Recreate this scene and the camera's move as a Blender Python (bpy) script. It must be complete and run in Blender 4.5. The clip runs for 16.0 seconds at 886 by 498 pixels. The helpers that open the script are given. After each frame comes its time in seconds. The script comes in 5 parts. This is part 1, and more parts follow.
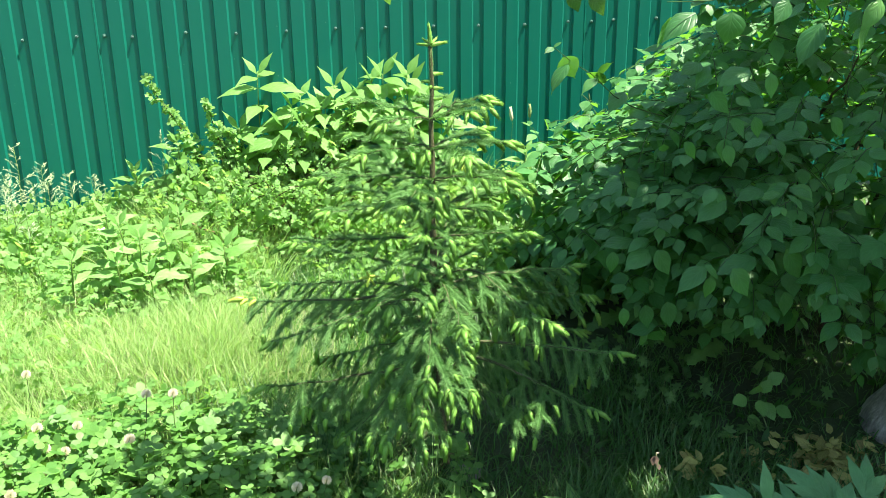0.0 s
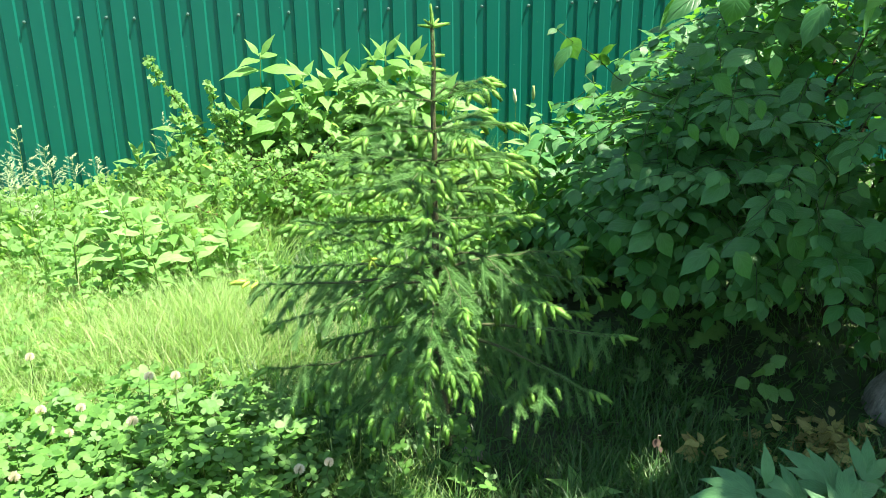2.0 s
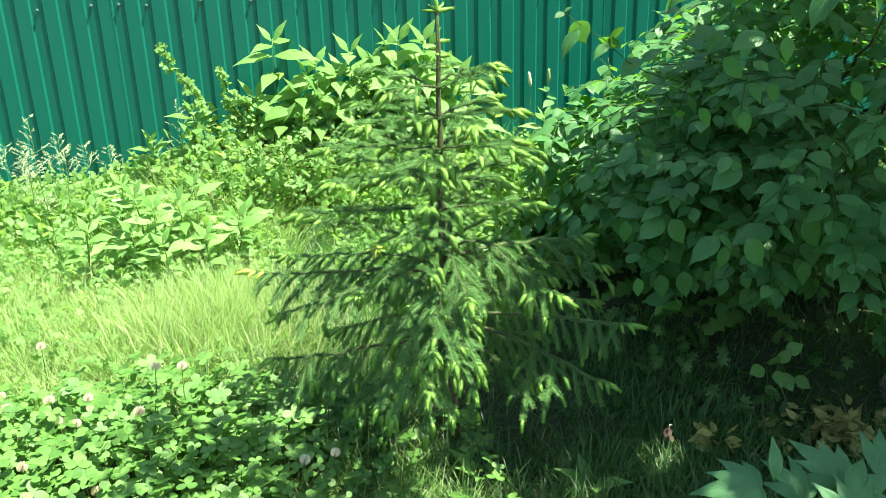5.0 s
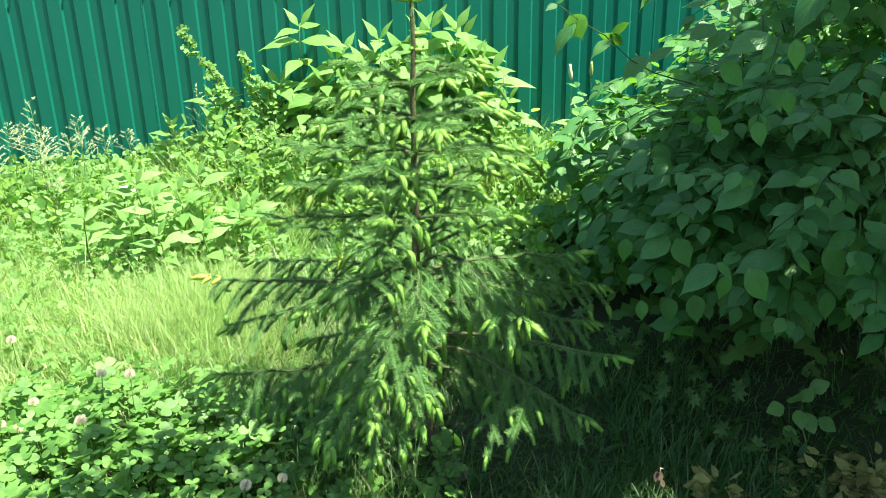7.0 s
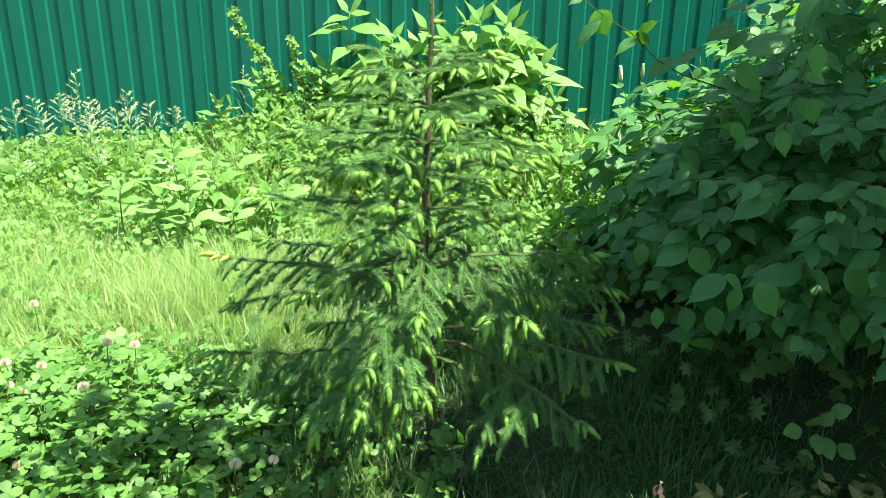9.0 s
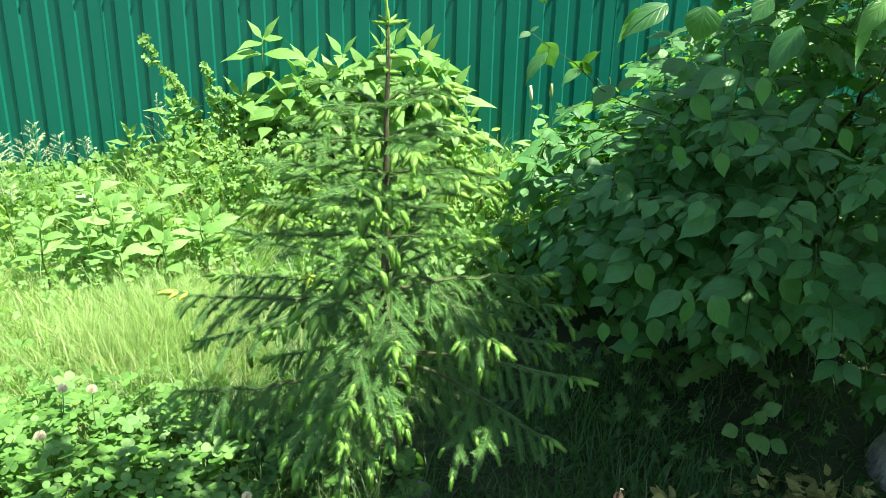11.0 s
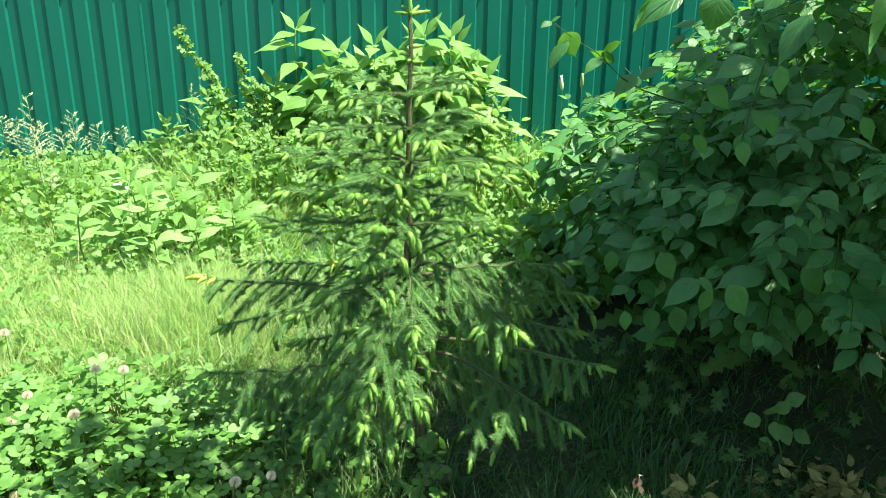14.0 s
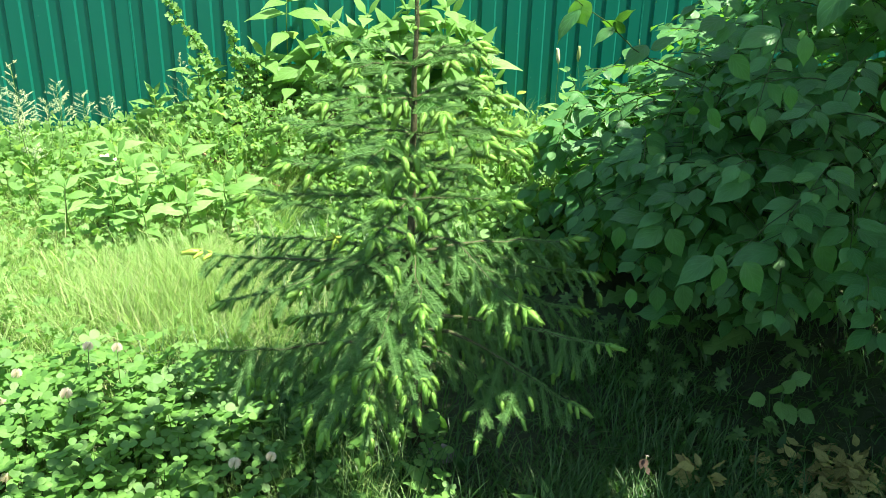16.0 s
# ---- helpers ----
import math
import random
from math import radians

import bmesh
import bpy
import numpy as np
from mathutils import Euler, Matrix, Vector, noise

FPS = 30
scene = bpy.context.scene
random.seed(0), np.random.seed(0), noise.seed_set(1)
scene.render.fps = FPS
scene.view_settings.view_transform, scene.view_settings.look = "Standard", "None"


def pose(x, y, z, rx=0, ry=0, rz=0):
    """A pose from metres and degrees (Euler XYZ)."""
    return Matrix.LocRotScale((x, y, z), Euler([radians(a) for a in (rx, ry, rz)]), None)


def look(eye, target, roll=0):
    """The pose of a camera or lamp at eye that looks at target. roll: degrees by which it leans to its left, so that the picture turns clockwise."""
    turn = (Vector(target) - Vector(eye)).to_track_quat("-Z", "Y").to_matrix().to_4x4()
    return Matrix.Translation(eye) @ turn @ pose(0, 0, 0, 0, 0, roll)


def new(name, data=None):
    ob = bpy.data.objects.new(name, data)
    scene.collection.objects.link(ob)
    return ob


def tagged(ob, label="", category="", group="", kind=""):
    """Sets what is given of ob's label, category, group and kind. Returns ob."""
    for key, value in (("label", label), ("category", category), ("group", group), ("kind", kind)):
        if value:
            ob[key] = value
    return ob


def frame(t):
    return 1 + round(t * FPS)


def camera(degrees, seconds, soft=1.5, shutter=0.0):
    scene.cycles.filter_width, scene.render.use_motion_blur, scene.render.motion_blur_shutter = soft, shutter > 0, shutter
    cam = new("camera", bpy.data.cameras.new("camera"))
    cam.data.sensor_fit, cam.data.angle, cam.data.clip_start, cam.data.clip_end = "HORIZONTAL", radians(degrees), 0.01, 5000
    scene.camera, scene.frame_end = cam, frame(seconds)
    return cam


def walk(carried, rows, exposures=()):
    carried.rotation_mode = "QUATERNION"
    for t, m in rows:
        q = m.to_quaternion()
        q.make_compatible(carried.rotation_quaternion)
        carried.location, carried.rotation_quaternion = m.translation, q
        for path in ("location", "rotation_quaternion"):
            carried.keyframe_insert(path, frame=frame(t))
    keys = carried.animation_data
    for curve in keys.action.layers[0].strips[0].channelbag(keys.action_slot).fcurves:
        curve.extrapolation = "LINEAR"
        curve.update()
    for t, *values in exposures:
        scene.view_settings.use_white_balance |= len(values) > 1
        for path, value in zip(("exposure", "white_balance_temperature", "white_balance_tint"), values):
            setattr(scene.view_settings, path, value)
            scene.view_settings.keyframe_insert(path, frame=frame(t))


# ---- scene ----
cam = camera(52.4, 16.0, soft=0.75)
PATH = [
    (0, (-0.445, -0.539, 1.402), (-0.052, 1.306, 0.738), -0.6),
    (0.5, (-0.443, -0.54, 1.405), (-0.056, 1.305, 0.736), -0.6),
    (1, (-0.441, -0.54, 1.404), (-0.059, 1.308, 0.743), -0.7),
    (1.5, (-0.439, -0.539, 1.405), (-0.065, 1.305, 0.728), -0.8),
    (2, (-0.438, -0.536, 1.402), (-0.058, 1.298, 0.701), -0.7),
    (2.5, (-0.436, -0.532, 1.405), (-0.051, 1.3, 0.701), -0.4),
    (3, (-0.437, -0.533, 1.408), (-0.048, 1.3, 0.706), -0.2),
    (3.5, (-0.435, -0.535, 1.407), (-0.045, 1.297, 0.706), -0.4),
    (3.7, (-0.439, -0.535, 1.409), (-0.044, 1.296, 0.708), -0.5),
    (5.8, (-0.287, -0.458, 1.394), (-0.04, 1.369, 0.619), -1.6),
    (6, (-0.25, -0.428, 1.390), (-0.022, 1.397, 0.603), -1.4),
    (6.5, (-0.168, -0.381, 1.386), (0.016, 1.434, 0.566), -2.0),
    (7, (-0.109, -0.347, 1.388), (0.033, 1.496, 0.624), -1.2),
    (7.5, (-0.02, -0.317, 1.389), (0.013, 1.563, 0.708), 0.1),
    (8, (0.045, -0.321, 1.366), (0.027, 1.558, 0.680), 0.5),
    (8.2, (0.058, -0.323, 1.366), (0.04, 1.546, 0.655), 0.5),
    (10.3, (-0.137, -0.339, 1.392), (0.01, 1.495, 0.607), 2.4),
    (10.5, (-0.154, -0.341, 1.405), (0.048, 1.495, 0.638), 2.0),
    (11, (-0.159, -0.352, 1.413), (0.1, 1.489, 0.674), 1.4),
    (11.5, (-0.147, -0.358, 1.413), (0.12, 1.469, 0.644), 1.1),
    (12, (-0.147, -0.361, 1.414), (0.134, 1.468, 0.654), 1.8),
    (12.5, (-0.144, -0.382, 1.420), (0.118, 1.466, 0.702), 2.0),
    (13, (-0.144, -0.39, 1.417), (0.073, 1.452, 0.670), 1.6),
    (13.5, (-0.133, -0.39, 1.417), (0.047, 1.442, 0.636), 1.1),
    (14, (-0.126, -0.389, 1.418), (0.049, 1.453, 0.659), 0.8),
    (14.5, (-0.124, -0.391, 1.419), (0.052, 1.456, 0.671), 0.7),
    (15, (-0.127, -0.391, 1.416), (0.049, 1.451, 0.658), 0.9),
    (15.5, (-0.129, -0.379, 1.411), (0.059, 1.462, 0.652), 1.3),
    (16, (-0.172, -0.328, 1.394), (0.042, 1.489, 0.585), 1.6),
]
walk(cam, [(t, look(eye, target, roll)) for t, eye, target, roll in PATH], [(0, 2.15, 6950, 2), (3.5, 2.15, 6950, 2), (7, 2.1, 6950, 2), (8, 2.0, 6950, 2), (11, 2.02, 6950, 2), (16, 2.02, 6950, 2)])

# ---- light ----
SUN = Vector((0.38, -0.13, 1.0)).normalized()
world = bpy.data.worlds.new("sky")
scene.world = world
world.use_nodes = True
sky = world.node_tree.nodes.new("ShaderNodeTexSky")
sky.sky_type = "NISHITA"
sky.sun_disc = False
sky.sun_elevation = math.asin(SUN.z)
sky.sun_rotation = math.atan2(SUN.x, SUN.y)
backdrop = world.node_tree.nodes["Background"]
backdrop.inputs["Strength"].default_value = 0.085
world.node_tree.links.new(sky.outputs["Color"], backdrop.inputs["Color"])
lamp = bpy.data.lights.new("sun", "SUN")
lamp.energy, lamp.angle, lamp.color = 5.0, radians(0.53), (1.0, 0.955, 0.87)
sun = new("sun", lamp)
sun.matrix_world = look(SUN * 20, (0, 0, 0))

# ---- materials ----


def nodes_of(name):
    m = bpy.data.materials.new(name)
    m.use_nodes = True
    t = m.node_tree
    return m, t, t.nodes["Principled BSDF"]


def add(t, kind, **values):
    n = t.nodes.new(kind)
    for key, value in values.items():
        n.inputs[key].default_value = value
    return n


def calc(t, op, a, b=None, c=None):
    n = t.nodes.new("ShaderNodeMath")
    n.operation = op
    for i, v in enumerate((a, b, c)):
        if v is None:
            continue
        if isinstance(v, (int, float)):
            n.inputs[i].default_value = v
        else:
            t.links.new(v, n.inputs[i])
    return n.outputs[0]


def ramp(t, fac, stops):
    n = t.nodes.new("ShaderNodeValToRGB")
    e = n.color_ramp.elements
    while len(e) < len(stops):
        e.new(0.5)
    for i, (pos, col) in enumerate(stops):
        e[i].position, e[i].color = pos, (*col, 1)
    t.links.new(fac, n.inputs["Fac"])
    return n.outputs["Color"]


def blend(t, fac, a, b, mode="MIX"):
    n = t.nodes.new("ShaderNodeMix")
    n.data_type, n.blend_type = "RGBA", mode
    for sock, v in ((n.inputs[0], fac), (n.inputs[6], a), (n.inputs[7], b)):
        if isinstance(v, (int, float)):
            sock.default_value = v
        elif isinstance(v, tuple):
            sock.default_value = (*v, 1)
        else:
            t.links.new(v, sock)
    return n.outputs[2]


def noise_tex(t, scale, detail=4.0, vector=None, rough=0.55):
    n = add(t, "ShaderNodeTexNoise", Scale=scale, Detail=detail, Roughness=rough)
    co = t.nodes.new("ShaderNodeNewGeometry").outputs["Position"] if vector is None else vector
    t.links.new(co, n.inputs["Vector"])
    return n.outputs["Fac"]


def chance(t):
    """A random number that differs from leaf to leaf, in joined foliage and in single leaves."""
    a = t.nodes.new("ShaderNodeNewGeometry").outputs["Random Per Island"]
    b = t.nodes.new("ShaderNodeObjectInfo").outputs["Random"]
    return calc(t, "FRACT", calc(t, "ADD", a, b))


def bumped(t, height, strength, distance, sockets):
    n = add(t, "ShaderNodeBump", Strength=strength, Distance=distance)
    t.links.new(height, n.inputs["Height"])
    for s in sockets:
        t.links.new(n.outputs["Normal"], s)


def leaf_mat(name, dark, light, through_col, share=0.35, rough=0.45, veins=7.0, sweep=1.4, vein_gain=0.35, bump=0.4, odd=None, spec=0.4):
    """A thin leaf: a glossy face over cells that let light through; veins run in arcs from the midrib."""
    m, t, p = nodes_of(name)
    co = t.nodes.new("ShaderNodeAttribute")
    co.attribute_name = "leafco"
    xyz = t.nodes.new("ShaderNodeSeparateXYZ")
    t.links.new(co.outputs["Vector"], xyz.inputs[0])
    u = calc(t, "ABSOLUTE", xyz.outputs[0])
    v = xyz.outputs[1]
    wave = calc(t, "PINGPONG", calc(t, "SUBTRACT", calc(t, "MULTIPLY", v, veins), calc(t, "MULTIPLY", calc(t, "POWER", u, 0.8), sweep)), 0.5)
    side = calc(t, "SMOOTH_MIN", calc(t, "MULTIPLY", wave, 5.0), 1.0, 0.3)
    rib = calc(t, "MINIMUM", calc(t, "MULTIPLY", u, 9.0), 1.0)
    flat = calc(t, "MINIMUM", side, rib)
    pick = chance(t)
    base = ramp(t, pick, [(0.0, dark), (0.55, tuple(0.5 * (a + b) for a, b in zip(dark, light))), (1.0, light)] if odd is None
                else [(0.0, dark), (0.5, tuple(0.5 * (a + b) for a, b in zip(dark, light))), (0.9, light), (1.0, odd)])
    spots = noise_tex(t, 45.0, 5.0)
    base = blend(t, 0.55, base, ramp(t, spots, [(0.3, (0.45, 0.45, 0.4)), (0.62, (1.0, 1.0, 1.0)), (0.8, (1.25, 1.2, 0.95))]), "MULTIPLY")
    veined = blend(t, calc(t, "MULTIPLY", calc(t, "SUBTRACT", 1.0, flat), vein_gain), base, light)
    t.links.new(veined, p.inputs["Base Color"])
    p.inputs["Roughness"].default_value = rough
    p.inputs["Specular IOR Level"].default_value = spec
    soft = t.nodes.new("ShaderNodeBsdfTranslucent")
    t.links.new(blend(t, 0.75, veined, through_col), soft.inputs["Color"])
    mix = add(t, "ShaderNodeMixShader", Fac=share)
    t.links.new(p.outputs[0], mix.inputs[1])
    t.links.new(soft.outputs[0], mix.inputs[2])
    t.links.new(mix.outputs[0], t.nodes["Material Output"].inputs["Surface"])
    if bump:
        bumped(t, calc(t, "ADD", flat, calc(t, "MULTIPLY", spots, 0.4)), bump, 0.002, [p.inputs["Normal"]])
    return m


def stem_mat(name, dark, light, rough=0.6, scale=60.0, bump=0.4):
    m, t, p = nodes_of(name)
    n = noise_tex(t, scale, 6.0)
    big = noise_tex(t, scale * 0.12, 3.0)
    col = ramp(t, n, [(0.3, dark), (0.7, light)])
    t.links.new(blend(t, calc(t, "MULTIPLY", big, 0.6), col, dark), p.inputs["Base Color"])
    p.inputs["Roughness"].default_value = rough
    p.inputs["Specular IOR Level"].default_value = 0.15
    if bump:
        bumped(t, n, bump, 0.004, [p.inputs["Normal"]])
    return m


def fence_mat():
    m, t, p = nodes_of("green_polyester_coated_steel")
    geo = t.nodes.new("ShaderNodeNewGeometry").outputs["Position"]
    stretch = t.nodes.new("ShaderNodeMapping")
    stretch.inputs["Scale"].default_value = (9.0, 9.0, 0.7)
    t.links.new(geo, stretch.inputs["Vector"])
    streak = noise_tex(t, 4.0, 5.0, stretch.outputs[0])
    grime = noise_tex(t, 2.2, 4.0)
    base = blend(t, calc(t, "MULTIPLY", streak, 0.35), (0.0035, 0.116, 0.083), (0.006, 0.145, 0.106))
    base = blend(t, calc(t, "MULTIPLY", calc(t, "POWER", grime, 3.0), 0.5), base, (0.012, 0.13, 0.095))
    fleck = add(t, "ShaderNodeTexVoronoi", Scale=16.0)
    t.links.new(geo, fleck.inputs["Vector"])
    spot = calc(t, "LESS_THAN", fleck.outputs["Distance"], 0.045)
    base = blend(t, calc(t, "MULTIPLY", spot, 0.35), base, (0.15, 0.27, 0.2))
    t.links.new(base, p.inputs["Base Color"])
    t.links.new(ramp(t, streak, [(0.3, (0.3,) * 3), (0.7, (0.42,) * 3)]), p.inputs["Roughness"])
    p.inputs["Specular IOR Level"].default_value = 0.28
    bumped(t, grime, 0.12, 0.01, [p.inputs["Normal"]])
    return m


def soil_mat():
    m, t, p = nodes_of("garden_soil")
    a, b = noise_tex(t, 55.0, 8.0, rough=0.7), noise_tex(t, 3.0, 5.0)
    col = ramp(t, a, [(0.25, (0.014, 0.011, 0.007)), (0.55, (0.036, 0.029, 0.017)), (0.8, (0.075, 0.06, 0.036))])
    moss = ramp(t, b, [(0.35, (0.03, 0.06, 0.013)), (0.7, (0.045, 0.075, 0.02))])
    t.links.new(blend(t, calc(t, "MINIMUM", calc(t, "MULTIPLY", b, 1.4), 0.85), col, moss), p.inputs["Base Color"])
    p.inputs["Roughness"].default_value = 0.95
    bumped(t, a, 0.8, 0.02, [p.inputs["Normal"]])
    return m


def bark_mat():
    m, t, p = nodes_of("whitewashed_bark")
    geo = t.nodes.new("ShaderNodeNewGeometry").outputs["Position"]
    stretch = t.nodes.new("ShaderNodeMapping")
    stretch.inputs["Scale"].default_value = (1.0, 1.0, 0.3)
    t.links.new(geo, stretch.inputs["Vector"])
    crack = noise_tex(t, 45.0, 8.0, stretch.outputs[0], 0.65)
    wash = noise_tex(t, 7.0, 5.0)
    col = ramp(t, crack, [(0.3, (0.07, 0.062, 0.05)), (0.6, (0.26, 0.24, 0.2)), (0.8, (0.42, 0.4, 0.35))])
    t.links.new(blend(t, ramp(t, wash, [(0.45, (0, 0, 0)), (0.62, (0.6, 0.6, 0.6))]), col, (0.6, 0.58, 0.5)), p.inputs["Base Color"])
    p.inputs["Roughness"].default_value = 0.85
    bumped(t, crack, 0.8, 0.02, [p.inputs["Normal"]])
    return m


def flower_mat(name, low, high):
    m, t, p = nodes_of(name)
    n = noise_tex(t, 220.0, 3.0)
    t.links.new(ramp(t, n, [(0.3, low), (0.65, high)]), p.inputs["Base Color"])
    p.inputs["Roughness"].default_value = 0.7
    soft = add(t, "ShaderNodeBsdfTranslucent", Color=(*high, 1))
    mix = add(t, "ShaderNodeMixShader", Fac=0.3)
    t.links.new(p.outputs[0], mix.inputs[1])
    t.links.new(soft.outputs[0], mix.inputs[2])
    t.links.new(mix.outputs[0], t.nodes["Material Output"].inputs["Surface"])
    return m


M_FENCE = fence_mat()
M_SOIL = soil_mat()
M_BARK = bark_mat()
M_ZINC = stem_mat("galvanised_steel", (0.35, 0.36, 0.36), (0.6, 0.61, 0.6), 0.35, 300.0, 0.1)
M_ZINC.node_tree.nodes["Principled BSDF"].inputs["Metallic"].default_value = 0.9
M_WASHER = stem_mat("painted_screw_head", (0.03, 0.1, 0.08), (0.16, 0.25, 0.22), 0.35, 300.0, 0.1)
M_DOG = leaf_mat("dogwood_leaf", (0.026, 0.106, 0.033), (0.09, 0.242, 0.078), (0.22, 0.58, 0.035), 0.36, 0.44, 5.0, 2.4, 0.34, 0.3, (0.11, 0.25, 0.07), 0.34)
M_WEED = leaf_mat("pale_green_herb_leaf", (0.1, 0.23, 0.05), (0.215, 0.425, 0.125), (0.34, 0.6, 0.1), 0.44, 0.5, 9.0, 2.6, 0.4, 0.35)
M_BERRY = leaf_mat("gooseberry_leaf", (0.105, 0.23, 0.058), (0.25, 0.455, 0.155), (0.36, 0.62, 0.11), 0.56, 0.55, 4.0, 3.0, 0.3, 0.3)
# Two copies of one grass: sun and shade are put into their base colours.
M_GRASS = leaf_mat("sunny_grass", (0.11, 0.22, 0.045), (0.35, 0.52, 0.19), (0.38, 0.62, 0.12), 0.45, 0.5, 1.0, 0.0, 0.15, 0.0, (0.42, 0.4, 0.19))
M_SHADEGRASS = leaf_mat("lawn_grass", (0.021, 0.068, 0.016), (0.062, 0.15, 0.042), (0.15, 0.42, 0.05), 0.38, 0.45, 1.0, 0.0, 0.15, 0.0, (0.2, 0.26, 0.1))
M_CLOVER = leaf_mat("clover_leaf", (0.06, 0.16, 0.032), (0.14, 0.3, 0.066), (0.25, 0.5, 0.05), 0.35, 0.5, 8.0, 3.0, 0.2, 0.2)
M_NEEDLE = leaf_mat("spruce_needles", (0.108, 0.235, 0.082), (0.21, 0.385, 0.14), (0.28, 0.54, 0.12), 0.42, 0.6, 1.0, 0.0, 0.0, 0.0, None, 0.1)
M_SHOOT = leaf_mat("fresh_spruce_shoot", (0.19, 0.41, 0.07), (0.3, 0.53, 0.115), (0.42, 0.74, 0.09), 0.4, 0.5, 1.0, 0.0, 0.0, 0.0)
M_YSHOOT = leaf_mat("yellow_spruce_shoot", (0.5, 0.68, 0.09), (0.68, 0.84, 0.18), (0.72, 0.9, 0.1), 0.3, 0.5, 1.0, 0.0, 0.0, 0.0)
M_PEONY = leaf_mat("bluish_peony_leaf", (0.055, 0.17, 0.065), (0.105, 0.255, 0.1), (0.14, 0.38, 0.06), 0.24, 0.48, 10.0, 3.0, 0.3, 0.3, None, 0.3)
M_TOOTHED = leaf_mat("toothed_leaf", (0.075, 0.19, 0.04), (0.14, 0.3, 0.075), (0.2, 0.46, 0.06), 0.3, 0.45, 7.0, 2.0, 0.35, 0.5)
M_HERB = leaf_mat("dark_herb_leaf", (0.04, 0.1, 0.022), (0.09, 0.19, 0.045), (0.16, 0.4, 0.04), 0.3, 0.5, 6.0, 2.0, 0.3, 0.4)
M_DRY = leaf_mat("dry_leaf", (0.15, 0.14, 0.04), (0.46, 0.45, 0.14), (0.42, 0.4, 0.1), 0.2, 0.7, 6.0, 2.0, 0.3, 0.6, (0.2, 0.15, 0.06))
M_STEM = stem_mat("green_stem", (0.07, 0.13, 0.03), (0.17, 0.26, 0.07), 0.5, 80.0, 0.1)
M_DARKSTEM = stem_mat("dark_green_stem", (0.03, 0.06, 0.016), (0.07, 0.12, 0.035), 0.55, 80.0, 0.1)
M_TWIG = stem_mat("brown_twig", (0.03, 0.024, 0.012), (0.09, 0.07, 0.035), 0.75, 120.0)
M_SPRUCEBARK = stem_mat("spruce_bark", (0.045, 0.046, 0.022), (0.115, 0.11, 0.058), 0.85, 160.0, 0.8)
M_BOUGH = stem_mat("greenish_young_bark", (0.06, 0.062, 0.032), (0.15, 0.14, 0.085), 0.85, 160.0, 0.5)
M_REDTWIG = stem_mat("reddish_dry_stick", (0.2, 0.1, 0.06), (0.42, 0.28, 0.19), 0.7, 90.0)
M_STRAW = stem_mat("straw", (0.24, 0.27, 0.12), (0.44, 0.46, 0.27), 0.6, 90.0, 0.1)
M_PANICLE = stem_mat("pale_green_panicle", (0.24, 0.33, 0.17), (0.4, 0.49, 0.29), 0.7, 90.0, 0.1)
M_STONE = stem_mat("grey_stone", (0.16, 0.14, 0.12), (0.34, 0.31, 0.28), 0.85, 40.0, 0.7)
M_CREAM = flower_mat("cream_petals", (0.5, 0.42, 0.28), (0.82, 0.76, 0.62))
M_CREAMBASE = flower_mat("faded_petals", (0.03, 0.018, 0.012), (0.085, 0.048, 0.03))
M_EAR = stem_mat("ripe_grass_ear", (0.4, 0.42, 0.25), (0.58, 0.6, 0.4), 0.8, 400.0, 0.2)
M_GREENEAR = stem_mat("green_grass_ear", (0.2, 0.27, 0.1), (0.3, 0.38, 0.16), 0.8, 400.0, 0.2)
M_PINK = flower_mat("pale_pink_petals", (0.75, 0.5, 0.45), (0.85, 0.7, 0.62))

# ---- building tools ----
RNG = np.random.default_rng(7)


def unit(a):
    return a / np.maximum(np.linalg.norm(a, axis=-1, keepdims=True), 1e-9)


